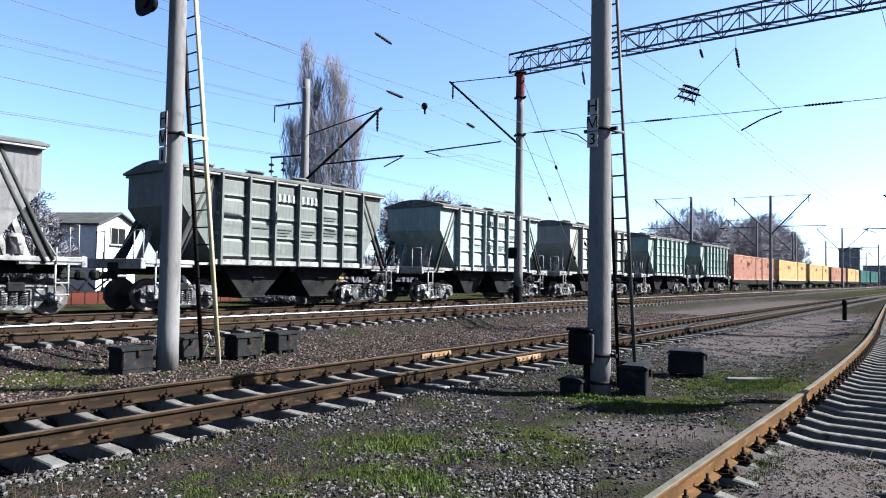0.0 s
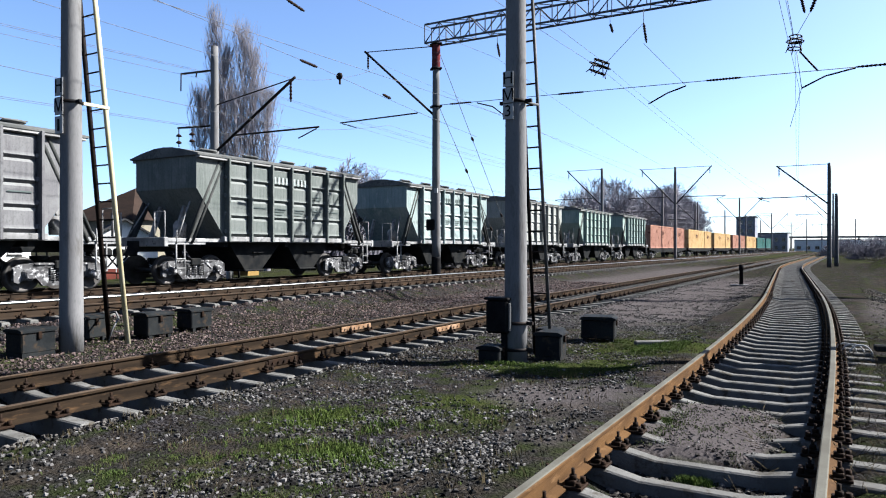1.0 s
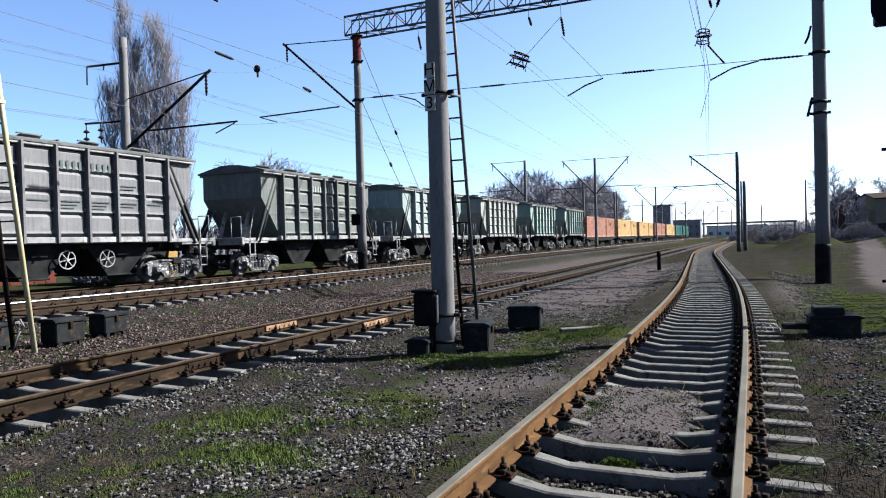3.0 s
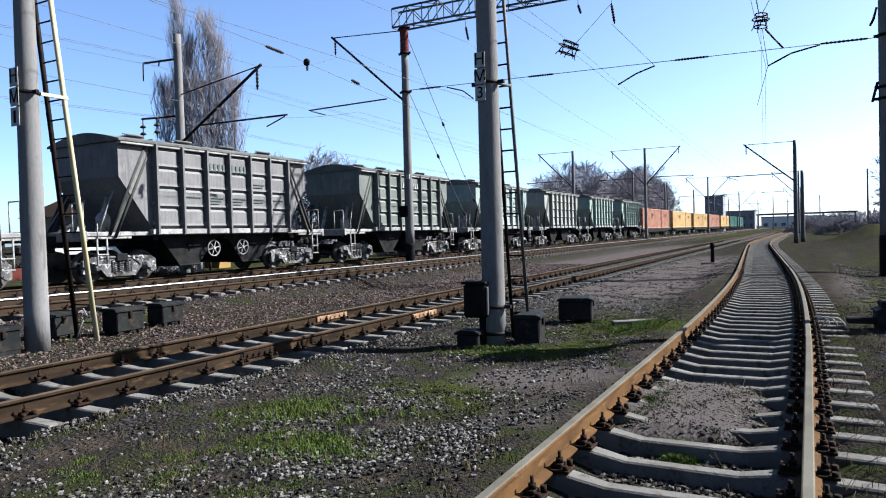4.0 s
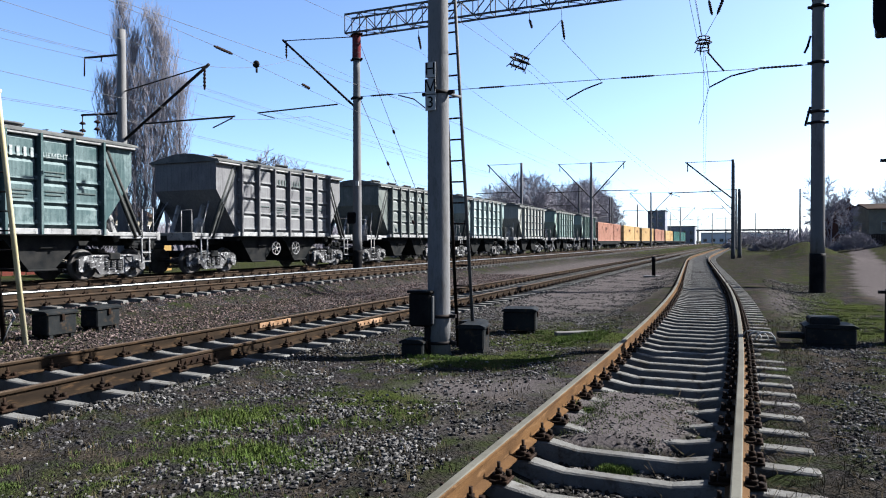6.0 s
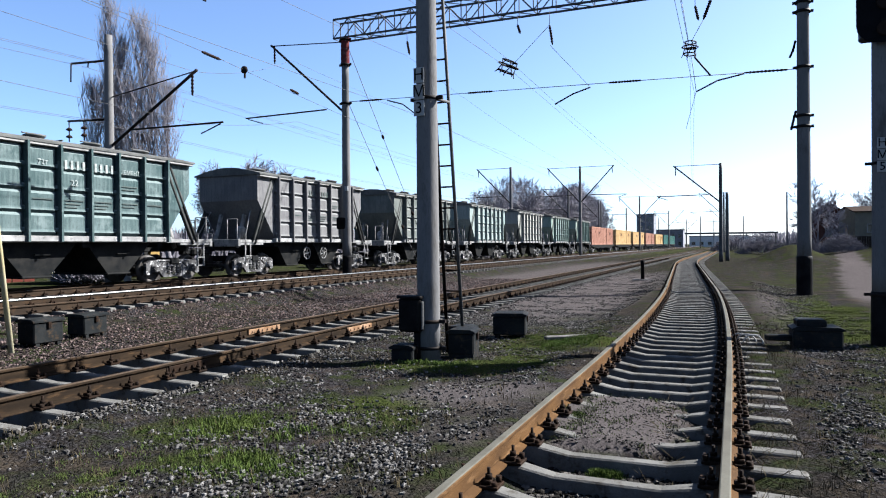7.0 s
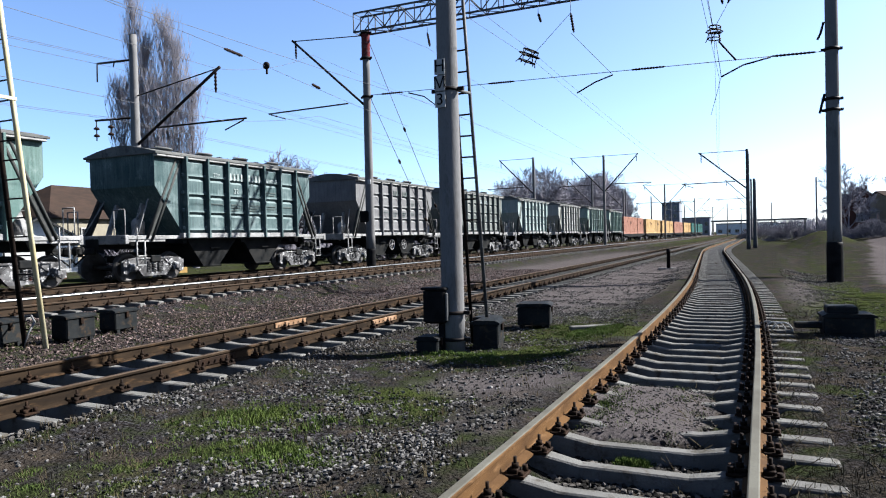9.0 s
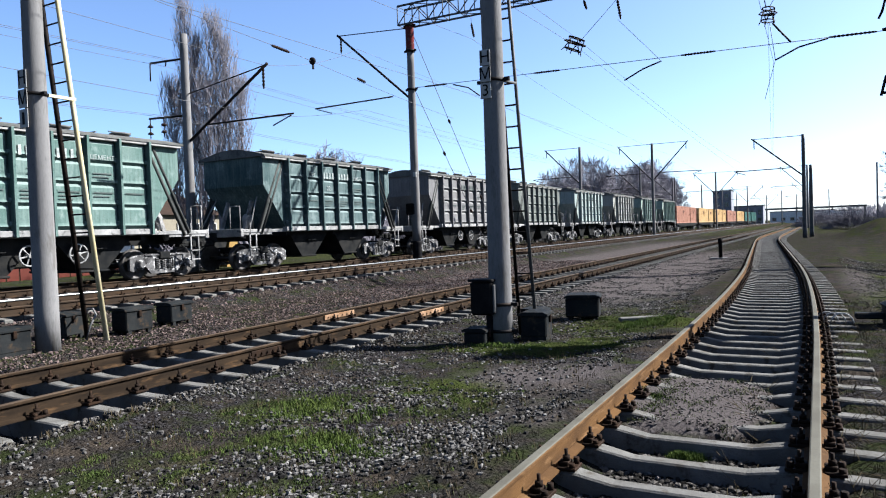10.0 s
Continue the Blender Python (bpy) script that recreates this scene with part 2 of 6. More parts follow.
GRASS = [(-3.6, 4.6, 0.6, 0.42, 1.0), (-4.3, 5.5, 0.5, 0.5, 0.6), (-3.75, 5.35, 0.35, 0.3, 1.1), (-3.3, 6.4, 0.7, 0.7, 0.5), (-2.6, 11.8, 1.0, 0.9, 0.7), (-4.0, 8.95, 1.1, 0.35, 1.0), (-3.0, 11.6, 1.1, 0.9, 0.5), (-3.2, 9.6, 0.7, 0.4, 0.7), (-2.7, 10.3, 0.7, 0.5, 0.5), (-2.9, 12.2, 0.9, 0.9, 0.65),
         (-3.0, 14.5, 1.0, 1.3, 0.45), (1.9, 15.8, 1.1, 3.2, 1.0), (2.4, 22.0, 1.3, 4.6, 0.7), (1.7, 8.8, 0.6, 1.6, 0.35), (2.3, 7.0, 0.9, 1.6, 0.75), (-5.2, 5.2, 0.7, 0.7, 0.15), (-3.4, 6.6, 0.6, 0.4, 0.4),
         (-2.6, 3.3, 0.7, 0.5, 0.45), (-4.4, 3.4, 0.9, 0.6, 0.2), (4.0, 38.0, 3.0, 10.0, 0.2), (5, 70, 5, 8, 0.25), (-11.4, 5.2, 1.4, 2.2, 0.55), (-1.42, 7.1, 0.22, 0.9, 0.8), (-12.2, 8.0, 0.6, 1.2, 0.25), (-1.22, 5.66, 0.12, 0.06, 1.2), (-0.93, 5.50, 0.13, 0.06, 1.2), (-1.5, 7.2, 0.2, 0.7, 0.6), (-0.3, 5.9, 0.1, 0.08, 0.8), (12, 45, 5, 20, 0.5), (-40, 40, 14, 60, 0.4),
         (-29, 30, 4, 40, 0.3)]
BARE = [(-4.4, 20.0, 1.9, 6.5, 0.85), (-4.6, 33.0, 2.2, 11.0, 1.0), (-11.0, 26.0, 1.9, 13.0, 0.85), (-10.5, 55.0, 3.0, 22.0, 0.8), (1.0, 22.0, 0.9, 9.0, 0.6), (-2.7, 7.4, 1.2, 0.9, 0.8), (-2.3, 5.6, 0.7, 0.9, 0.5), (-5.0, 7.6, 0.8, 0.5, 0.3), (-1.9, 11.0, 0.4, 0.3, 0.5)]


def road_x(y):
    """Centre line of the dirt road east of the sidings."""
    return 4.3 + (y - 25) * 0.115


def grass_at(x, y):
    g = sum(s * hump(x, y, cx, cy, rx, ry) for cx, cy, rx, ry, s in GRASS)
    if abs(x - road_x(y)) < 1.5 and y > 24:
        g *= 0.1
    if -6.3 < x < -2 and y < 12: g += 0.1 * hump(x, y, -4.6, 4.6, 1.6, 2.6)
    n1 = noise.noise((x * 0.9, y * 0.9, 3.0)) * 0.5 + noise.noise((x * 2.7, y * 2.7, 9.0)) * 0.35
    if x > 1.3 and 9 < y < 75: g += 0.12 * smooth(1.2, 2.0, x) * smooth(1.2, 2.4, abs(x - road_x(y))) * smooth(9, 13, y)
    if x > 9 or y > 90: g = max(g, 0.34)
    return max(0.0, min(1.0, g * (0.95 + 1.9 * n1)))


def bare_at(x, y):
    b = sum(s * hump(x, y, cx, cy, rx, ry) for cx, cy, rx, ry, s in BARE) + 0.9 * sand_patch(x, y)
    cx = road_x(y)
    if y > 8:
        side = abs(x - cx + 0.6 * noise.noise((y * 0.2, 1.0, 4.0)) + 0.5 * noise.noise((x * 0.7, y * 0.7, 8.0)))
        b = max(b, 0.85 * (1 - smooth(0.5, 1.9, side)) * smooth(20, 30, y))
    return max(0.0, min(1.0, b))


def sand_patch(x, y):
    k = (abs(x + 1.05) / 0.66) ** 3 + (abs(y - 6.95) / 1.05) ** 3 + 0.25 * noise.noise((x * 3, y * 3, 2.0))
    return 1 - smooth(0.7, 1.15, k)


def ground_z(x, y):
    z = -0.05 + 0.03 * noise.noise((x * 0.5, y * 0.5, 0)) + 0.018 * noise.noise((x * 2.1, y * 2.1, 5))
    z += 0.29 * (smooth(-12.5, -13.7, x) if x < -12.5 else 0.0) - 0.2 * smooth(-22.0, -25.0, x)
    z += 0.04 * hump(x, y, -2.6, 7.7, 1.2, 0.8)
    z -= 0.22 * smooth(0.6, 2.0, x) * smooth(14, 26, y) * (1 - smooth(40, 60, y))
    z += 1.55 * hump(x, y, 4.9, 70, 2.6, 8) + 1.3 * smooth(9, 20, x) * smooth(40, 80, y)
    d = x - x_a(y)
    patch = sand_patch(x, y)
    z += 0.105 * smooth(-2.2, -1.2, d) * (1 - smooth(-0.85, -0.68, d))
    z -= 0.09 * smooth(-0.85, -0.68, d) * (1 - smooth(0.80, 1.0, d)) * (1 - patch)
    z += patch * 0.035 * smooth(-0.85, -0.68, d)
    z += 0.035 * smooth(0.85, 1.05, d) * (1 - smooth(1.5, 2.2, d))
    e = x - X_B
    z -= 0.13 * smooth(-1.2, -1.0, e) * (1 - smooth(1.22, 1.36, e)) - 0.04 * smooth(1.25, 1.4, abs(e)) * (1 - smooth(1.6, 2.2, abs(e)))
    z -= 0.06 * smooth(-1.5, -1.2, x - X_C) * (1 - smooth(1.15, 1.4, x - X_C))
    return z


def spread(pieces):
    out = []
    for a, b, step in pieces:
        k = max(1, round((b - a) / step))
        out += [a + (b - a) * i / k for i in range(k)]
    return out + [pieces[-1][1]]


gx = spread([(-1500, -200, 200), (-200, -60, 14), (-60, -26, 3), (-26, -14, 0.7), (-14, 6, 0.2), (6, 20, 0.8), (20, 60, 5), (60, 200, 20), (200, 1500, 200)])
gy = spread([(-300, -40, 40), (-40, -4, 3), (-4, 1, 0.5), (1, 24, 0.2), (24, 50, 0.6), (50, 110, 2), (110, 300, 15), (300, 2500, 150)])
gv = [(x, y, ground_z(x, y)) for y in gy for x in gx]
nx = len(gx)
gf = [(j * nx + i, j * nx + i + 1, (j + 1) * nx + i + 1, (j + 1) * nx + i) for j in range(len(gy) - 1) for i in range(nx - 1)]
gme = bpy.data.meshes.new("ground")
gme.from_pydata(gv, [], gf)
gme.polygons.foreach_set("use_smooth", [True] * len(gf))
for nm, fn in (("grass", grass_at), ("bare", bare_at)):
    at = gme.attributes.new(nm, "FLOAT", "POINT")
    at.data.foreach_set("value", [fn(x, y) for x, y, _ in gv])


def ground_material():
    m = bpy.data.materials.new("stony yard ground")
    m.use_nodes = True
    n, l = m.node_tree.nodes, m.node_tree.links
    b = n["Principled BSDF"]; b.inputs["Roughness"].default_value = 0.95; b.inputs["Specular IOR Level"].default_value = 0.0
    tc = n.new("ShaderNodeTexCoord")

    def tex(kind, s, **kw):
        t = n.new(kind); t.inputs["Scale"].default_value = s
        for k, v in kw.items(): t.inputs[k].default_value = v
        l.new(tc.outputs["Object"], t.inputs["Vector"]); return t

    def mix(fac, a, bb, lo=0.0, hi=1.0):
        r = n.new("ShaderNodeMapRange"); r.inputs[1].default_value, r.inputs[2].default_value = lo, hi
        l.new(fac, r.inputs[0])
        x = n.new("ShaderNodeMix"); x.data_type = "RGBA"; l.new(r.outputs[0], x.inputs[0])
        for s, v in ((x.inputs[6], a), (x.inputs[7], bb)):
            if isinstance(v, tuple): s.default_value = (*v, 1)
            else: l.new(v, s)
        return x.outputs[2]
    vor = tex("ShaderNodeTexVoronoi", 26.0, Randomness=1.0)
    vor2 = tex("ShaderNodeTexVoronoi", 60.0, Randomness=1.0)
    big = tex("ShaderNodeTexNoise", 0.55, Detail=6.0)
    mid = tex("ShaderNodeTexNoise", 3.2, Detail=6.0, Roughness=0.65)
    fine = tex("ShaderNodeTexNoise", 48.0, Detail=5.0, Roughness=0.75)
    stone = n.new("ShaderNodeSeparateColor"); l.new(vor.outputs["Color"], stone.inputs[0])
    gravel = mix(stone.outputs[0], (0.0045, 0.0042, 0.0048), (0.0341, 0.0322, 0.0352))
    gravel = mix(vor.outputs["Distance"], gravel, (0.0060, 0.0050, 0.0048), 0.35, 0.75)
    small = n.new("ShaderNodeSeparateColor"); l.new(vor2.outputs["Color"], small.inputs[0])
    soil = mix(small.outputs[1], (0.0045, 0.0045, 0.0040), (0.0193, 0.0180, 0.0166))
    soil = mix(mid.outputs["Fac"], soil, (0.0140, 0.0112, 0.0085), 0.45, 0.70)
    col = mix(big.outputs["Fac"], gravel, soil, 0.42, 0.58)
    patch_n = tex("ShaderNodeTexNoise", 1.4, Detail=5.0, Roughness=0.6)
    col = mix(patch_n.outputs["Fac"], col, (0.0115, 0.0142, 0.0062), 0.50, 0.62)
    col = mix(patch_n.outputs["Fac"], col, (0.024, 0.0195, 0.0155), 0.46, 0.34)
    ag = n.new("ShaderNodeAttribute"); ag.attribute_name = "grass"
    ab = n.new("ShaderNodeAttribute"); ab.attribute_name = "bare"
    turf = mix(fine.outputs["Fac"], (0.0074, 0.0104, 0.0032), (0.0282, 0.0338, 0.0105), 0.35, 0.7)
    turf = mix(mid.outputs["Fac"], turf, (0.0148, 0.0146, 0.0076), 0.54, 0.74)
    turf = mix(big.outputs["Fac"], turf, (0.0177, 0.0176, 0.0095), 0.52, 0.66)
    ad = n.new("ShaderNodeMath"); ad.operation = "MULTIPLY_ADD"; ad.inputs[1].default_value = 0.9
    l.new(mid.outputs["Fac"], ad.inputs[0]); l.new(ag.outputs["Fac"], ad.inputs[2])
    col = mix(ad.outputs[0], col, turf, 0.66, 1.0)
    sand = mix(fine.outputs["Fac"], (0.0510, 0.0451, 0.0443), (0.0237, 0.0207, 0.0210), 0.36, 0.62)
    ad2 = n.new("ShaderNodeMath"); ad2.operation = "MULTIPLY_ADD"; ad2.inputs[1].default_value = 0.6
    l.new(mid.outputs["Fac"], ad2.inputs[0]); l.new(ab.outputs["Fac"], ad2.inputs[2])
    col = mix(ad2.outputs[0], col, sand, 0.65, 1.0)
    l.new(col, b.inputs["Base Color"])
    h = n.new("ShaderNodeMath"); h.operation = "MULTIPLY_ADD"; h.inputs[1].default_value = -1.2
    l.new(vor.outputs["Distance"], h.inputs[0]); l.new(fine.outputs["Fac"], h.inputs[2])
    bp = n.new("ShaderNodeBump"); bp.inputs["Distance"].default_value = 0.03
    flat = n.new("ShaderNodeMapRange"); flat.inputs[3].default_value, flat.inputs[4].default_value = 0.8, 0.18
    l.new(ab.outputs["Fac"], flat.inputs[0]); l.new(flat.outputs[0], bp.inputs["Strength"])
    l.new(h.outputs[0], bp.inputs["Height"]); l.new(bp.outputs[0], b.inputs["Normal"])
    return m


gme.materials.append(ground_material())
tagged(new("ground", gme), "stony railway yard ground with weeds and bare earth", "ground", kind="structure")


# ---- tracks ----
RAIL = [(-0.075, 0.0), (0.075, 0.0), (0.075, 0.012), (0.012, 0.030), (0.009, 0.135), (0.036, 0.148), (0.0365, 0.166), (0.033, 0.174), (0.025, 0.179), (-0.025, 0.179), (-0.033, 0.174), (-0.0365, 0.166), (-0.036, 0.148), (-0.009, 0.135), (-0.012, 0.030), (-0.075, 0.012)]


def rail_mesh(xf, ys, z0, side, top):
    n = len(RAIL)
    vs, fs, mi = [], [], []
    for y in ys:
        vs += [(xf(y) + u, y, z0 + v) for u, v in RAIL]
    for j in range(len(ys) - 1):
        for k in range(n):
            a, b = j * n + k, j * n + (k + 1) % n
            fs.append((a, b, b + n, a + n)); mi.append(1 if k in ((5, 6, 7, 8, 9) if top is M_BRIGHT else (7, 8, 9)) else 0)
    fs += [tuple(range(n))[::-1], tuple(range((len(ys) - 1) * n, len(ys) * n))]; mi += [0, 0]
    me = bpy.data.meshes.new("rail")
    me.from_pydata(vs, [], fs); me.materials.append(side); me.materials.append(top)
    me.polygons.foreach_set("material_index", mi)
    me.update()
    return me


def sleeper_mesh(sag):
    """Concrete sleeper: thick under the rails, lower and narrower between them, sloping end faces."""
    sec = [(-1.35, 0.0, 0.080), (-1.33, 0.022, 0.076), (-0.62, 0.024, 0.074), (-0.38, 0.024 - sag, 0.062), (0.38, 0.024 - sag, 0.062), (0.62, 0.024, 0.074), (1.33, 0.010, 0.076), (1.35, -0.012, 0.080)]
    bm = bmesh.new()
    rings = []
    for x, zt, w in sec:
        rings.append([bm.verts.new(c) for c in ((x, -w - 0.012, -0.24), (x, -w, zt - 0.012), (x, -w + 0.014, zt), (x, w - 0.014, zt), (x, w, zt - 0.012), (x, w + 0.012, -0.24))])
    for a, b in zip(rings, rings[1:]):
        for k in range(5):
            bm.faces.new((a[k], a[k + 1], b[k + 1], b[k]))
    bm.faces.new(rings[0]); bm.faces.new(rings[-1][::-1])
    return mesh_of(bm, "sleeper", M_SLEEPER)


def fastening_mesh():
    """Clamp with an upright bolt and nut, on a base plate, for one side of a rail."""
    bm = bmesh.new()
    box(bm, (0.115, 0, 0.016), (0.13, 0.16, 0.022), bevel=0.004)
    box(bm, (0.085, 0, 0.042), (0.075, 0.09, 0.03), bevel=0.006)
    tube(bm, (0.095, 0, 0.04), (0.095, 0, 0.135), 0.013, n=6)
    tube(bm, (0.095, 0, 0.057), (0.095, 0, 0.09), 0.027, n=6)
    tube(bm, (0.15, 0.05, 0.02), (0.15, 0.05, 0.07), 0.022, n=6)
    tube(bm, (0.15, -0.05, 0.02), (0.15, -0.05, 0.055), 0.022, n=6)
    return mesh_of(bm, "fastening", M_IRON)


SLEEPER_A, SLEEPER_B, CLAMP = sleeper_mesh(0.045), sleeper_mesh(0.02), fastening_mesh()


def track(name, label, xf, top, y0, y1, pitch, near, side, heads, sleeper, drop=0.0):
    """One track: two swept rails, sleepers and rail clamps; past the near stretch the clamps are one piece of stuff."""
    tr = thing(name, pose(0, 0, 0), label, "railway track", kind="structure")
    ys = spread([(y0, min(60, y1), 1.0)] + ([(60, 110, 2.0), (110, y1, 30)] if y1 > 110 else [(60, y1, 2.0)] if y1 > 60 else []))
    base = top - 0.18
    for sgn, hd, dz in ((-1, heads[0], 0.0), (1, heads[1], -drop)):
        part("rail", rail_mesh(lambda y: xf(y) + sgn * 0.797, ys, base + dz, side, hd), None, tr)
    far = bmesh.new()
    k = 0
    y = y0 + 0.2
    while y < y1 - 0.2:
        slope = math.degrees(math.atan((xf(y + 0.5) - xf(y - 0.5))))
        turn = -slope + rnd.uniform(-0.9, 0.9)
        if k < 298:
            part("sleeper", sleeper, None, tr, at=pose(xf(y), y, base - 0.024 + rnd.uniform(-0.006, 0.004), 0, drop * 36, turn))
        k += 1
        if near[0] < y < near[1]:
            for sgn in (-1, 1):
                for s2 in (-1, 1):
                    if near[2] == 0 and s2 * sgn < 0 and y > 22:
                        continue
                    part("clamp", CLAMP, None, tr, at=pose(xf(y) + sgn * 0.797, y + rnd.uniform(-0.01, 0.01), base - (drop if sgn > 0 else 0), 0, 0, turn + (0 if s2 > 0 else 180)))
        elif y < near[3]:
            for sgn in (-1, 1):
                for s2 in (-1, 1):
                    cx = xf(y) + sgn * 0.797 + s2 * 0.10
                    zb = base - (drop if sgn > 0 else 0)
                    box(far, (cx, y, zb + 0.03), (0.09, 0.10, 0.05))
                    box(far, (cx, y, zb + 0.09), (0.03, 0.03, 0.09))
        y += pitch * (1 + rnd.uniform(-0.02, 0.02))
    if far.verts:
        tagged(part("far_clamps", far, M_IRON, tr), kind="stuff")
    else:
        far.free()
    return tr


tr_a = track("track_1", "rusty curving siding on concrete sleepers half buried in earth", x_a, TOP_AB, -6, 150, 0.545, (1.5, 27, 1, 60), M_RUST, (M_HEAD, M_HEAD), SLEEPER_A)
tr_b = track("track_2", "rusty straight siding with jointed rails on concrete sleepers", lambda y: X_B, TOP_AB, -8, 420, 0.56, (1.0, 34, 1, 80), M_RUST_B, (M_HEAD_B, M_HEAD_B), SLEEPER_B)
tr_c = track("track_3", "main line track with one rail polished bright", lambda y: X_C, TOP_C, -10, 420, 0.56, (4, 36, 1, 80), M_RUST_DARK, (M_BRIGHT, M_HEAD_B), SLEEPER_B, 0.03)
tr_d = track("track_4", "main line track under the freight train", lambda y: X_D, TOP_D, -12, 420, 0.56, (12, 30, 0, 70), M_RUST_DARK, (M_HEAD_B, M_HEAD_B), SLEEPER_B)


def joint(parent, x, y, top, long, label):
    """Joint bars on both sides of a rail with six bolts."""
    bm = bmesh.new()
    for s in (-1, 1):
        box(bm, (x + s * 0.026, y, top - 0.095), (0.024, long, 0.095), bevel=0.006)
        for k in range(6):
            yy = y + (k - 2.5) * long / 6.4
            tube(bm, (x + s * 0.03, yy, top - 0.095), (x + s * 0.062, yy, top - 0.095), 0.018, n=6)
    part("joint_bar", bm, M_JOINT if "pale" in label else M_IRON, parent, label)


joint(tr_b, X_B + 0.797, 11.75, TOP_AB, 0.95, "pale orange insulated joint bar")
joint(tr_b, X_B - 0.797, 10.9, TOP_AB, 0.95, "pale orange insulated joint bar")
joint(tr_b, X_B + 0.797, 7.2, TOP_AB, 0.7, "dark bolted joint bar")


# ---- freight train ----
# the braces' shade is put into this dark colour
M_BRACE = mat("brace paint darkened as shade", (0.07, 0.078, 0.075), (0.12, 0.12, 0.115), 2.0, 0.8, 0.0, 0.2, 30)
# top beams are coloured pale to show their sunlit edge
M_TOP_EDGE_LIT = mat("pale dusty beam, coloured as sunlit", (0.66, 0.65, 0.62), (0.42, 0.41, 0.40), 1.3, 0.95, 0.0, 0.2, 30, (0.28, 0.28, 0.27))
M_ROOF = mat("dirty grey wagon roof", (0.17, 0.175, 0.17), (0.27, 0.27, 0.26), 1.3, 0.95, 0.0, 0.2, 30, (0.12, 0.125, 0.12))
PITCH, HALF = 12.64, 1.55
BODY_TOP, END_LOW, SILL = 4.28, 3.2, 1.42
RIBS = [-3.12 + 1.04 * k for k in range(7)]
WHEEL_R = 0.475


def train_at(t):
    """Where the first rib of the leading near hopper stands."""
    return 12.857 + 3.9978 * t - 0.0652 * t * t


def panel_mesh(paint):
    """Pressed side panel with five horizontal beads, facing +x."""
    bm = bmesh.new()
    z0, z1, n = SILL + 0.20, BODY_TOP - 0.12, 60
    prof = []
    for k in range(n + 1):
        f = k / n
        u = (f * 4) % 1.0
        prof.append((0.07 * smooth(0.04, 0.09, u) * (1 - smooth(0.88, 1.0, u)) + 0.025 * smooth(0.04, 0.09, u) * (1 - smooth(0.14, 0.24, u)) if f < 0.999 else 0.0, z0 + (z1 - z0) * f))
    ends = []
    for y, s in ((-0.45, 0.0), (-0.40, 1.0), (0.40, 1.0), (0.45, 0.0)):
        ends.append([bm.verts.new((0.012 + x * s, y, z)) for x, z in prof])
    for a, b in zip(ends, ends[1:]):
        for k in range(n):
            bm.faces.new((a[k], b[k], b[k + 1], a[k + 1]))
    box(bm, (0.0, 0, (z0 + z1) / 2), (0.016, 0.96, z1 - z0))
    return mesh_of(bm, "panel", paint)


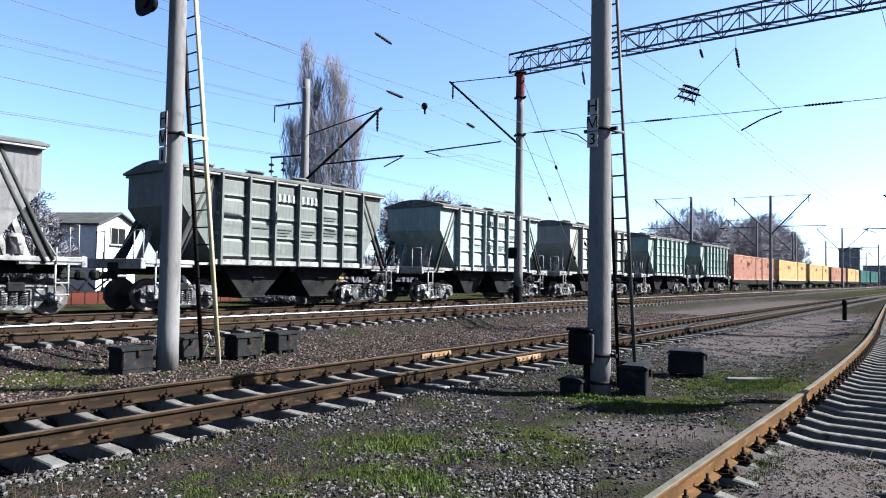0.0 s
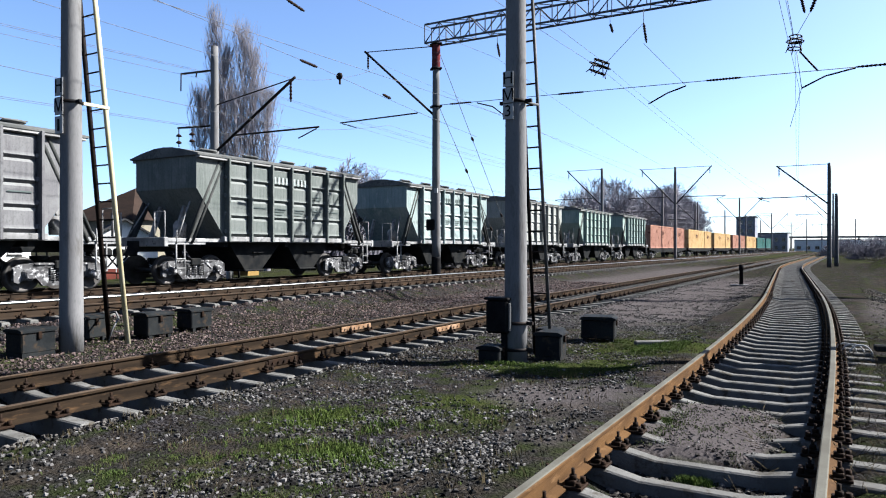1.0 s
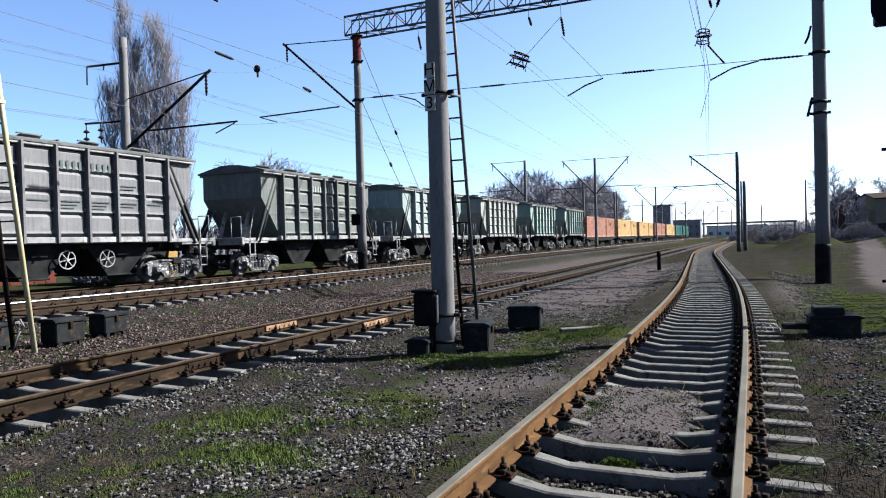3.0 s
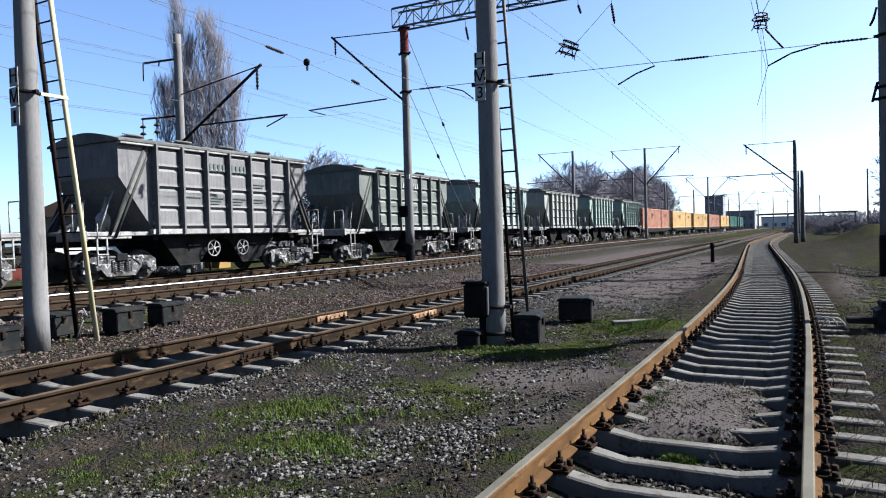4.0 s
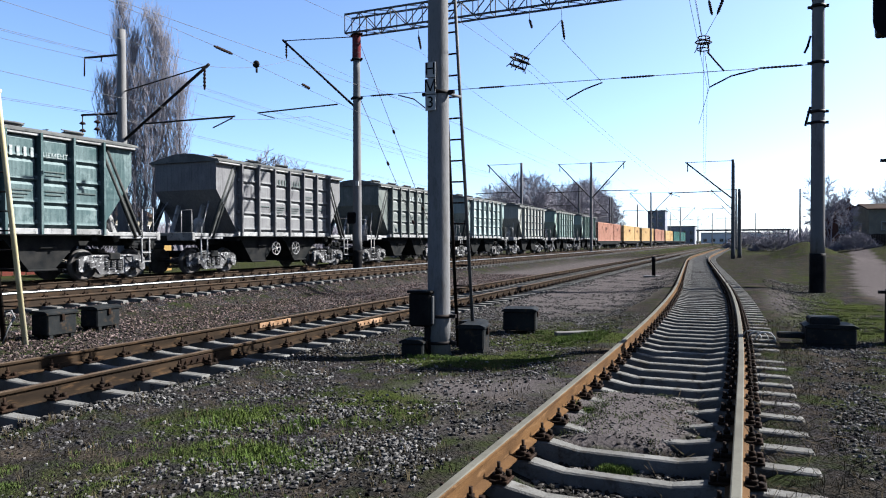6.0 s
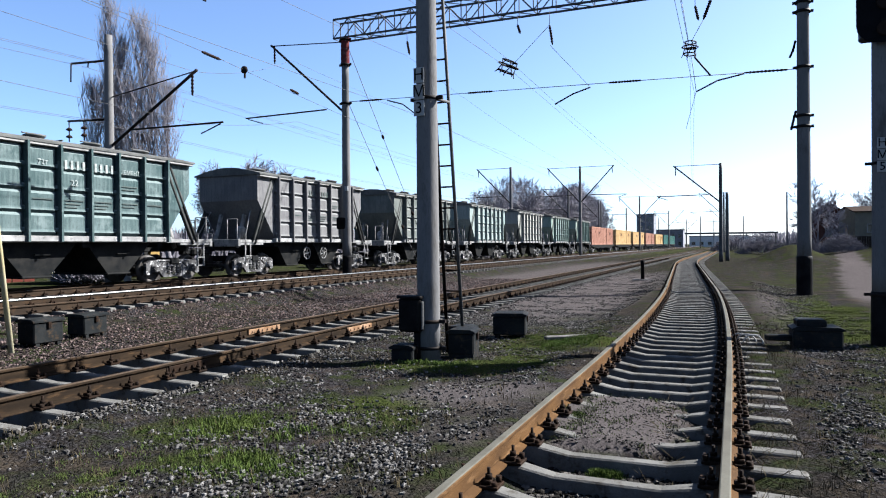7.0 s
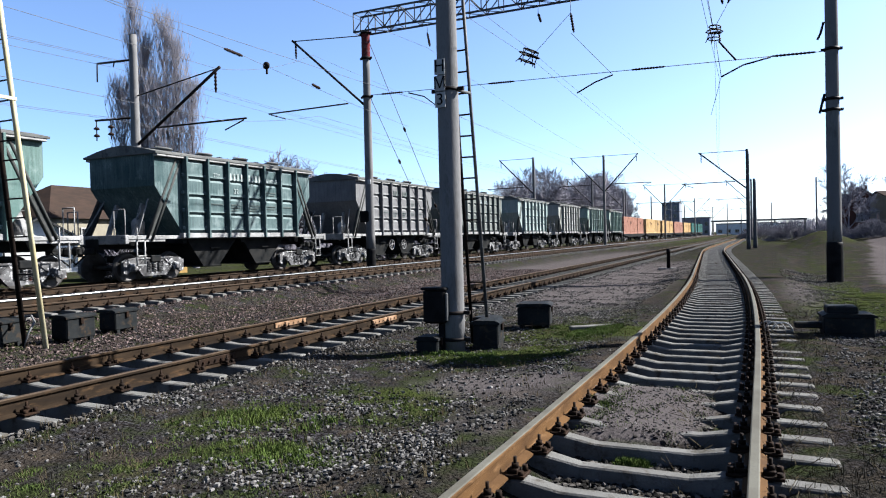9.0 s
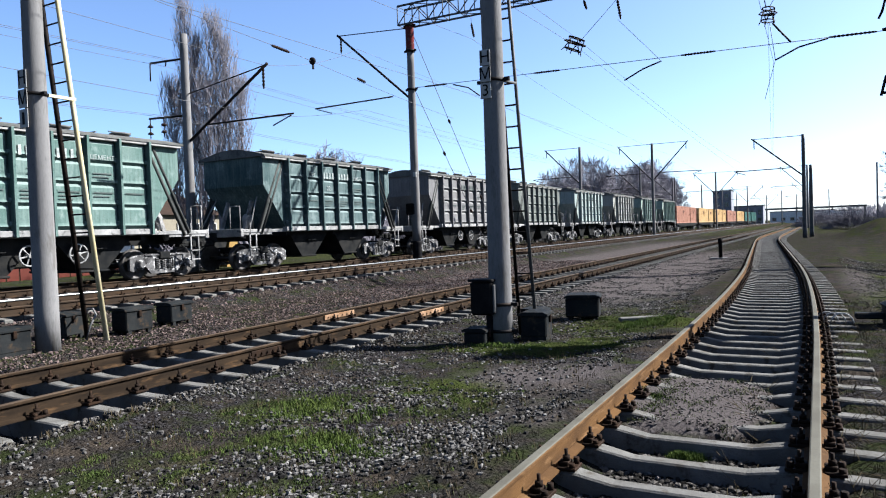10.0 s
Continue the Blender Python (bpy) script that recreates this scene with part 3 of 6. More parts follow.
def bogie_parts():
    """Side frame with spring nest and axle boxes, bolster, wheelset."""
    fr = bmesh.new()
    up = [(-1.28, 0.30), (-1.28, 0.66), (-1.12, 0.76), (-0.62, 0.80), (0.62, 0.80), (1.12, 0.76), (1.28, 0.66), (1.28, 0.30), (1.16, 0.26), (0.98, 0.36), (0.70, 0.40), (0.50, 0.17), (-0.50, 0.17), (-0.70, 0.40), (-0.98, 0.36), (-1.16, 0.26)]
    low = [(-0.36, 0.28), (-0.36, 0.66), (0.36, 0.66), (0.36, 0.28)]
    a = [fr.verts.new((-0.06, y, z)) for y, z in up]; b = [fr.verts.new((0.06, y, z)) for y, z in up]
    c = [fr.verts.new((-0.06, y, z)) for y, z in low]; d = [fr.verts.new((0.06, y, z)) for y, z in low]
    n = len(up)
    for k in range(n):
        fr.faces.new((a[k], a[(k + 1) % n], b[(k + 1) % n], b[k]))
    for k in range(4):
        fr.faces.new((c[k], d[k], d[(k + 1) % 4], c[(k + 1) % 4]))
    for o, i in ((a, c), (b, d)):
        bmesh.ops.triangle_fill(fr, edges=[fr.edges.get((o[k], o[(k + 1) % n])) or fr.edges.new((o[k], o[(k + 1) % n])) for k in range(n)] + [fr.edges.get((i[k], i[(k + 1) % 4])) for k in range(4)], use_beauty=True)
    box(fr, (0.075, -0.56, 0.62), (0.03, 0.36, 0.05), Matrix.Rotation(0.65, 3, "X"))
    box(fr, (0.075, 0.56, 0.62), (0.03, 0.36, 0.05), Matrix.Rotation(-0.65, 3, "X"))
    box(fr, (0.08, 0, 0.76), (0.05, 1.5, 0.05), bevel=0.01)
    frame_me = mesh_of(fr, "side_frame", M_BOGIE)
    ax = bmesh.new()
    box(ax, (0.03, 0, 0.475), (0.22, 0.30, 0.30), bevel=0.05)
    lathe(ax, (0.12, 0, 0.475), (1, 0, 0), [(0, 0.13), (0.05, 0.13), (0.06, 0.10), (0.09, 0.09)], 12)
    for k in range(4):
        an = math.pi / 4 + k * math.pi / 2
        tube(ax, (0.16, 0.10 * math.cos(an), 0.475 + 0.10 * math.sin(an)), (0.195, 0.10 * math.cos(an), 0.475 + 0.10 * math.sin(an)), 0.018, n=6)
    axle_me = mesh_of(ax, "axle_box", M_BOGIE)
    sp = bmesh.new()
    for yy in (-0.24, 0.0, 0.24):
        prev = None
        for k in range(49):
            an = k * 2 * math.pi / 8
            p = (0.0 + 0.095 * math.cos(an), yy + 0.095 * math.sin(an), 0.28 + 0.36 * k / 48)
            if prev: tube(sp, prev, p, 0.017, n=4, caps=False)
            prev = p
    spring_me = mesh_of(sp, "spring", M_BOGIE)
    bo = bmesh.new()
    box(bo, (0, 0, 0.74), (2.35, 0.42, 0.24), bevel=0.03)
    lathe(bo, (0, 0, 0.84), (0, 0, 1), [(0, 0.25), (0.14, 0.25)], 14)
    box(bo, (0, -0.62, 0.42), (2.1, 0.14, 0.10), bevel=0.02); box(bo, (0, 0.62, 0.42), (2.1, 0.14, 0.10), bevel=0.02)
    bolster_me = mesh_of(bo, "bolster", M_UNDER)
    wh = bmesh.new()
    for s in (-1, 1):
        lathe(wh, (s * 0.72, 0, 0), (s, 0, 0), [(0, 0.503), (0.03, 0.505), (0.04, WHEEL_R + 0.004), (0.14, WHEEL_R - 0.004), (0.145, 0.41), (0.10, 0.37), (0.08, 0.16), (0.16, 0.13), (0.17, 0.08)], 28)
        for k in range(3):
            an = k * 2 * math.pi / 3
            tube(wh, (s * 0.80, 0.26 * math.cos(an), 0.26 * math.sin(an)), (s * 0.845, 0.26 * math.cos(an), 0.26 * math.sin(an)), 0.05, n=8)
    tube(wh, (-1.05, 0, 0), (1.05, 0, 0), 0.07, n=12)
    wheel_me = mesh_of(wh, "wheelset", M_WHEEL)
    return frame_me, axle_me, spring_me, bolster_me, wheel_me


BOGIE = bogie_parts()


def add_bogie(parent, y):
    bg = new("bogie", BOGIE[3]); bg.parent = parent; bg.matrix_basis = pose(0, y, 0)
    wheels = []
    for s in (-1, 1):
        part("side_frame", BOGIE[0], None, bg, "grey dusty cast side frame with painted highlights", pose(s * 1.03, 0, 0, 0, 0, 0 if s > 0 else 180))
        part("spring", BOGIE[2], None, bg, at=pose(s * 1.03, 0, 0))
        for yy in (-0.925, 0.925):
            part("axle_box", BOGIE[1], None, bg, at=pose(s * 1.03, yy, 0, 0, 0, 0 if s > 0 else 180))
    for yy in (-0.925, 0.925):
        wheels.append(part("wheelset", BOGIE[4], None, bg, "worn steel wheelset", pose(0, yy, WHEEL_R)))
    return wheels


def shared_wagon_meshes():
    out = {}
    bm = bmesh.new()   # vertical channel rib
    box(bm, (0.115, -0.01, (SILL + BODY_TOP) / 2), (0.23, 0.05, BODY_TOP - SILL), bevel=0.008)
    box(bm, (0.233, 0.005, (SILL + BODY_TOP) / 2), (0.016, 0.075, BODY_TOP - SILL), bevel=0.004)
    for k in range(4):
        box(bm, (0.06, 0, SILL + 0.35 + k * 0.62), (0.11, 0.22, 0.14), bevel=0.03)
    out["rib"] = bm
    bm = bmesh.new()   # diagonal end brace, channel section with a slot down the middle
    p, q = Vector((HALF - 0.02, 3.28, BODY_TOP - 0.12)), Vector((HALF - 0.02, 4.62, SILL - 0.02))
    d = (q - p).normalized(); side = Vector((1, 0, 0)).cross(d)
    for s in (-1, 1):
        a, b = p + side * s * 0.10, q + side * s * 0.10
        tube(bm, a, b, 0.055, n=6)
    tube(bm, p - Vector((0.07, 0, 0)), q - Vector((0.07, 0, 0)), 0.09, n=4)
    out["brace"] = bm
    bm = bmesh.new()   # hand wheel with six spokes
    n = 20
    for k in range(n):
        a0, a1 = 2 * math.pi * k / n, 2 * math.pi * (k + 1) / n
        tube(bm, (0, 0.27 * math.cos(a0), 0.27 * math.sin(a0)), (0, 0.27 * math.cos(a1), 0.27 * math.sin(a1)), 0.024, n=5, caps=False)
    for k in range(6):
        a0 = math.pi * k / 3 + 0.2
        tube(bm, (0, 0, 0), (0, 0.27 * math.cos(a0), 0.27 * math.sin(a0)), 0.02, n=5)
    tube(bm, (-0.25, 0, 0), (0.05, 0, 0), 0.05, n=8)
    out["hand_wheel"] = bm
    bm = bmesh.new()   # roof hatch
    lathe(bm, (0, 0, -0.08), (0, 0, 1), [(0, 0.28), (0.12, 0.28), (0.13, 0.32), (0.16, 0.32), (0.19, 0.26)], 16)
    box(bm, (0, 0, 0.13), (0.06, 0.80, 0.035), bevel=0.01)
    out["hatch"] = bm
    bm = bmesh.new()   # discharge chute
    z1, z0 = SILL - 0.02, 0.36
    pts = [(-1.30, z1), (1.30, z1), (0.42, z0 + 0.05), (0.36, z0), (-0.36, z0), (-0.42, z0 + 0.05)]
    prism(bm, pts, lambda u, v, w: (w * (1.0 if v > 1 else 0.92), u, v), -1.28, 1.28)
    box(bm, (0, 0, z0 + 0.03), (2.5, 0.95, 0.07), bevel=0.02)
    box(bm, (1.31, 0.1, 1.05), (0.05, 0.5, 0.06), bevel=0.01)
    out["chute"] = bm
    bm = bmesh.new()   # coupler
    box(bm, (0, 0.18, 1.05), (0.20, 0.62, 0.22), bevel=0.05)
    box(bm, (0.05, 0.50, 1.05), (0.34, 0.26, 0.30), bevel=0.07)
    tube(bm, (0.35, -0.2, 1.05), (0.42, 0.30, 0.62), 0.025, n=6)
    tube(bm, (0.42, 0.30, 0.62), (0.35, 0.66, 0.95), 0.025, n=6)
    out["coupler"] = bm
    return out


RAW = {k: mesh_of(v, k) for k, v in shared_wagon_meshes().items()}


def with_paint(key, m):
    me = RAW[key].copy()
    me.materials.clear(); me.materials.append(m)
    return me


def hopper(label, paint, dark, marks, wheels_on=False):
    """Covered cement hopper: corrugated sides between ribs, sloped end sheets, platform ends, two bogies."""
    wg = thing("hopper_wagon", pose(X_D, 0, TOP_D), label, "freight wagon", "hopper wagons of the train")
    bm = bmesh.new()   # body shell
    outline = [(-4.35, BODY_TOP), (-4.35, END_LOW), (-3.10, SILL + 0.05), (3.10, SILL + 0.05), (4.35, END_LOW), (4.35, BODY_TOP)]
    prism(bm, outline, lambda u, v, w: (w, u, v), -HALF + 0.004, HALF - 0.004)
    part("body", bm, paint, wg)
    pm, rm = panel_mesh(paint), with_paint("rib", paint)
    for s in (-1, 1):
        for k in range(6):
            part("panel", pm, None, wg, at=pose(s * (HALF - 0.006), (RIBS[k] + RIBS[k + 1]) / 2, 0, 0, 0, 0 if s > 0 else 180))
        for y in RIBS:
            part("rib", rm, None, wg, at=pose(s * HALF, y, 0, 0, 0, 0 if s > 0 else 180))
    bm = bmesh.new()   # arched roof with overhang
    sec = [(-1.74, BODY_TOP - 0.01), (-1.74, BODY_TOP + 0.05), (-1.1, BODY_TOP + 0.20), (-0.5, BODY_TOP + 0.31), (0, BODY_TOP + 0.34), (0.5, BODY_TOP + 0.31), (1.1, BODY_TOP + 0.20), (1.74, BODY_TOP + 0.05), (1.74, BODY_TOP - 0.01)]
    prism(bm, sec, lambda u, v, w: (u, w, v), -4.45, 4.45)
    for y in (-3.3, -2.2, -1.1, 0, 1.1, 2.2, 3.3):
        box(bm, (0, y, BODY_TOP + 0.345), (1.0, 0.05, 0.03))
    part("roof", bm, M_ROOF, wg, "dirty grey arched roof")
    hm = with_paint("hatch", M_ROOF)
    for y in (-3.0, -1.0, 1.0, 3.0):
        part("roof_hatch", hm, None, wg, at=pose(0.55, y, BODY_TOP + 0.27))
    bm = bmesh.new()   # top and bottom side beams
    for s in (-1, 1):
        box(bm, (s * (HALF + 0.07), 0, BODY_TOP - 0.05), (0.19, 8.75, 0.09), bevel=0.015)
    part("top_beam", bm, M_TOP_EDGE_LIT, wg, "dusty top beam painted pale as a sunlit edge")
    for s in (-1, 1):
        bm = bmesh.new()
        box(bm, (s * (HALF + 0.06), 0, SILL + 0.09), (0.21, 6.6, 0.17), bevel=0.012)
        box(bm, (s * (HALF - 0.05), 0, SILL + 0.04), (0.06, 10.9, 0.12), bevel=0.01)
        part("side_sill", bm, M_FRAME, wg, "dusty pale side sill")
    bm = bmesh.new()
    box(bm, (0, 0, SILL - 0.16), (0.62, 11.2, 0.36), bevel=0.02)
    for y in (-3.0, 0, 3.0):
        box(bm, (0, y, SILL - 0.08), (2.9, 0.2, 0.2))
    part("centre_sill", bm, M_UNDER, wg)
    br = with_paint("brace", M_BRACE)
    for s in (-1, 1):
        for e in (0, 180):
            if s > 0:
                part("brace", br, None, wg, at=pose(0, 0, 0) if e == 0 else Matrix.Diagonal((1, -1, 1, 1)))
            else:
                part("brace", br, None, wg, at=Matrix.Diagonal((-1, 1 if e == 0 else -1, 1, 1)))
    for e in (-1, 1):
        bm = bmesh.new()   # platform end: headstock, deck, slope stiffeners
        box(bm, (0, e * 5.50, SILL - 0.02), (3.05, 0.16, 0.30), bevel=0.02)
        for s in (-1, 1):
            box(bm, (s * 1.42, e * 4.72, SILL - 0.0), (0.16, 1.6, 0.22), bevel=0.015)
            box(bm, (s * 0.62, e * 4.3, SILL + 0.5), (0.10, 0.16, 1.5), Matrix.Rotation(e * 0.35, 3, "X"), bevel=0.01)
        box(bm, (0, e * 4.72, SILL + 0.085), (2.7, 1.5, 0.025))
        part("end_platform", bm, M_FRAME, wg, "cement-covered end platform")
        for s in (-1, 1):   # handrails, slanted stays, corner steps
            bm = bmesh.new()
            pts = [(s * 1.35, e * 5.42, SILL + 0.1), (s * 1.35, e * 5.42, SILL + 0.95), (s * 0.85, e * 5.42, SILL + 0.95), (s * 0.85, e * 5.42, SILL + 0.1)]
            for p, q in zip(pts, pts[1:]): tube(bm, p, q, 0.02, n=6)
            part("handrail", bm, M_FRAME, wg)
            bm = bmesh.new(); tube(bm, (s * 1.30, e * 4.9, SILL + 0.1), (s * 1.05, e * 4.2, SILL + 1.35), 0.025, n=6)
            part("stay", bm, M_FRAME, wg)
            bm = bmesh.new()
            for dy in (-0.16, 0.16):
                tube(bm, (s * 1.50, e * 4.95 + dy, SILL - 0.08), (s * 1.50, e * 4.95 + dy, 0.52), 0.028, n=6)
            for z in (0.56, 0.86):
                box(bm, (s * 1.50, e * 4.95, z), (0.10, 0.36, 0.035))
            tube(bm, (s * 1.53, e * 4.95 - 0.16, SILL - 0.08), (s * 1.53, e * 4.95 - 0.16, SILL + 0.35), 0.018, n=6)
            part("step", bm, M_FRAME, wg, "grey steel corner step")
        bm = bmesh.new(); lathe(bm, (0.55, e * 4.2, SILL + 0.16), (0, 0, 1), [(0, 0.20), (0.42, 0.22), (0.55, 0.12)], 12)
        part("air_reservoir", bm, M_FRAME, wg)
        part("coupler", with_paint("coupler", M_UNDER), None, wg, at=pose(0, e * 5.58, 0, 0, 0, 0 if e > 0 else 180))
    ch = with_paint("chute", dark)
    for y in (-1.45, 1.45):
        part("discharge_chute", ch, None, wg, "dark discharge chute", pose(0, y, 0))
    if wheels_on:
        hw = with_paint("hand_wheel", M_FRAME)
        for y in (-0.55, 0.85):
            part("hand_wheel", hw, None, wg, "pale spoked hand wheel", pose(1.42, y, 0.92))
    if marks:
        x = HALF + 0.104
        for k in (2, 3):
            step = (RIBS[k + 1] - RIBS[k] - 0.23) / 4
            for j in range(4):
                bm = bmesh.new(); box(bm, (x, RIBS[k] + 0.13 + (j + 0.5) * step, 3.72), (0.006, step * 0.42, 0.27))
                part("stencilled_mark", bm, M_STENCIL if marks > 1 else M_FAINT, wg, "white stencilled mark")
        for k, rows, z in ((2, 3, 2.66), (3, 3, 2.66), (1, 1, 2.66), (4, 2, 2.66), (5, 1, 2.66), (4, 2, 3.22)):
            for r in range(rows):
                bm = bmesh.new(); box(bm, (x, (RIBS[k] + RIBS[k + 1]) / 2 - 0.05 * r, z - 0.10 * r), (0.006, 0.62 - 0.1 * r, 0.034))
                part("stencilled_note", bm, M_FAINT, wg)
        if marks > 2:
            for word, size, y, z in (("ЦЕМЕНТ", 0.19, 1.56, 3.68), ("22", 0.26, -0.52, 3.18), ("72т", 0.22, -1.56, 3.72)):
                me = lettering(word, size, M_STENCIL, 0.003)
                part("stencilled_word", me, None, wg, at=Matrix.Translation((x + 0.004, y, z)) @ Matrix(((0, 0, 1, 0), (1, 0, 0, 0), (0, 1, 0, 0), (0, 0, 0, 1))))
    return wg, add_bogie(wg, -4.02) + add_bogie(wg, 4.02)


TRAIN = []   # (wagon, offset of its centre from the leading near hopper's first rib, wheels)
SPECS = [("grey-green cement hopper wagon with dust-covered ribbed sides", P_A, 2, False, 0), ("grey cement hopper wagon with pale hand wheels under the body", P_B, 1, True, -1),
         ("teal green cement hopper wagon with white stencils", P_C, 3, False, -2), ("fresh green cement hopper wagon with white stencils", P_D, 3, True, -3),
         ("blue-green cement hopper wagon whitened by dust", P_E, 1, False, 1), ("pale dusty cement hopper wagon with dark ends", P_F, 0, False, 2),
         ("mid green cement hopper wagon with streaked sides", P_G, 0, False, 3), ("green cement hopper wagon next to the container flats", P_G, 0, False, 4)]
for lab, paint, marks, hw, k in SPECS:
    w, wheels = hopper(lab, paint, M_UNDER, marks, hw)
    TRAIN.append((w, 3.12 + k * PITCH, wheels if k < 3 else []))


def container_flat(paint, label, lengths):
    fl = thing("flat_wagon", pose(X_D, 0, TOP_D), "long container flat wagon with dark steel frame", "freight wagon", "container flats of the train")
    bm = bmesh.new()
    box(bm, (0, 0, 0.98), (0.7, 20.6, 0.42), bevel=0.02)
    for s in (-1, 1):
        prism(bm, [(-10.3, 1.2), (10.3, 1.2), (10.3, 1.0), (6, 0.72), (-6, 0.72), (-10.3, 1.0)], lambda u, v, w: (s * 1.3 + w, u, v), -0.06, 0.06)
    for y in (-10.2, -5, 0, 5, 10.2):
        box(bm, (0, y, 1.1), (2.7, 0.2, 0.18))
    part("frame", bm, M_UNDER, fl)
    add_bogie(fl, -7.6); add_bogie(fl, 7.6)
    part("coupler", with_paint("coupler", M_UNDER), None, fl, at=pose(0, 10.35, 0)); part("coupler", with_paint("coupler", M_UNDER), None, fl, at=pose(0, -10.35, 0, 0, 0, 180))
    cons = []
    y = -sum(lengths) / 2 - 0.4 * (len(lengths) - 1) / 2
    for ln in lengths:
        bm = bmesh.new()
        n = int(ln / 0.28)
        x = 1.22
        for s in (-1, 1):   # corrugated side
            vs = []
            for i in range(n * 4 + 1):
                yy = -ln / 2 + 0.1 + (ln - 0.2) * i / (n * 4)
                d = 0.036 if i % 4 in (1, 2) else 0.0
                vs.append((bm.verts.new((s * (x - d), yy, 0.12)), bm.verts.new((s * (x - d), yy, 2.48))))
            for a, b in zip(vs, vs[1:]):
                bm.faces.new((a[0], b[0], b[1], a[1]))
        box(bm, (0, 0, 1.3), (2.3, ln - 0.06, 2.5))
        for s in (-1, 1):
            box(bm, (s * x, 0, 0.07), (0.06, ln, 0.14)); box(bm, (s * x, 0, 2.54), (0.06, ln, 0.10))
            for e in (-1, 1):
                box(bm, (s * (x - 0.02), e * (ln / 2 - 0.05), 1.3), (0.12, 0.12, 2.59))
        c = thing("shipping_container", pose(X_D, 0, TOP_D + 1.2), label, "container", "containers on the train")
        part("shell", bm, paint, c)
        bm = bmesh.new()
        for k in range(3):
            box(bm, (1.235, -0.5 + 0.5 * k, 1.75), (0.008, 0.34, 0.55 - 0.12 * k))
        part("painted_mark", bm, M_CONT_DARK, c, "dark painted emblem shape")
        cons.append((c, y + ln / 2)); y += ln + 0.4
    return fl, cons


# red and ochre are lightened and dulled to hold the distance haze
M_CONT_RED = mat("red container paint paled for haze", (0.70, 0.38, 0.28), (0.60, 0.31, 0.23), 0.6, 0.6, 0.0, 0.1, 30, (0.22, 0.08, 0.05))
M_CONT_YEL = mat("ochre container paint paled for haze", (0.98, 0.68, 0.33), (0.82, 0.54, 0.27), 0.6, 0.6, 0.0, 0.1, 30, (0.36, 0.17, 0.05))
M_CONT_TEAL = mat("teal container paint", (0.08, 0.22, 0.20), (0.10, 0.24, 0.22), 0.6, 0.6, 0.0, 0.1, 30)
M_CONT_DARK = mat("dark emblem paint", (0.16, 0.07, 0.04), (0.14, 0.06, 0.04), 0.6, 0.6, 0.0, 0.0, 30)
base_off = 3.12 + 4 * PITCH + 6.32
for k, (pm_, lab) in enumerate(((M_CONT_RED, "red"), (M_CONT_YEL, "ochre yellow"), (M_CONT_YEL, "ochre yellow"), (M_CONT_RED, "pale red"), (M_CONT_YEL, "ochre yellow"), (M_CONT_TEAL, "teal"), (M_CONT_TEAL, "teal"))):
    fl, cons = container_flat(pm_, lab + " corrugated shipping container on a flat wagon", (12.19, 6.06))
    off = base_off + 10.9 + k * 21.8
    TRAIN.append((fl, off, []))
    for c, dy in cons:
        TRAIN.append((c, off + dy, []))


# ---- signal posts, masts and gear beside the tracks ----
def pole_mesh(r0, r1, z0, z1, material, n=20):
    bm = bmesh.new()
    k = 14
    lathe(bm, (0, 0, 0), (0, 0, 1), [(z0 + (z1 - z0) * i / k, r0 + (r1 - r0) * i / k) for i in range(k + 1)], n)
    return mesh_of(bm, "post", material)


def band(parent, z, r, material=None, h=0.05):
    bm = bmesh.new()
    lathe(bm, (0, 0, z - h / 2), (0, 0, 1), [(0, r), (h, r)], 18)
    box(bm, (r + 0.04, 0, z), (0.10, 0.05, h)); box(bm, (-r - 0.04, 0, z), (0.10, 0.05, h))
    return part("clamp_band", bm, material or M_ARM, parent)


def plates(parent, letters, x, z_top, step, w, y):
    """Small white letter plates, one under the other, facing down the line."""
    for k, ch in enumerate(letters):
        bm = bmesh.new()
        box(bm, (x, y, z_top - step * (k + 0.5)), (w, 0.012, step * 0.94), bevel=0.004)
        pl = part("letter_plate", bm, M_WHITE, parent, "white enamel letter plate")
        at = Matrix.Translation((x, y - 0.010, z_top - step * (k + 0.5))) @ Matrix.Rotation(radians(90), 4, "X")
        if ch == "|":
            bm = bmesh.new(); box(bm, (0, 0, 0), (w * 0.25, step * 0.62, 0.006))
            part("letter", bm, M_INK, pl, at=at)
        else:
            part("letter", lettering(ch, step * 0.98, M_INK, 0.003), None, pl, at=at)


def ladder(name, label, foot, top, width, stile_l, stile_r, rung_m, rungs, thick=0.030):
    """Leaning ladder: two stiles that close up towards the top, round rungs."""
    ld = thing(name, Matrix.Translation(foot), label, "ladder")
    d = Vector(top) - Vector(foot)
    for s, m in ((-1, stile_l), (1, stile_r)):
        bm = bmesh.new()
        a, b = Vector((s * width / 2, 0, -0.05)), Vector((s * width / 2 * 0.72, 0, 0)) + d
        tube(bm, a, b, thick, thick * 0.93, n=6)
        part("stile", bm, m, ld)
    for k in range(1, rungs):
        bm = bmesh.new()
        p = d * (k / rungs)
        w = width / 2 * (1 - 0.28 * k / rungs)
        tube(bm, p + Vector((-w, 0, 0)), p + Vector((w, 0, 0)), 0.014, n=6)
        part("rung", bm, rung_m, ld)
    return ld


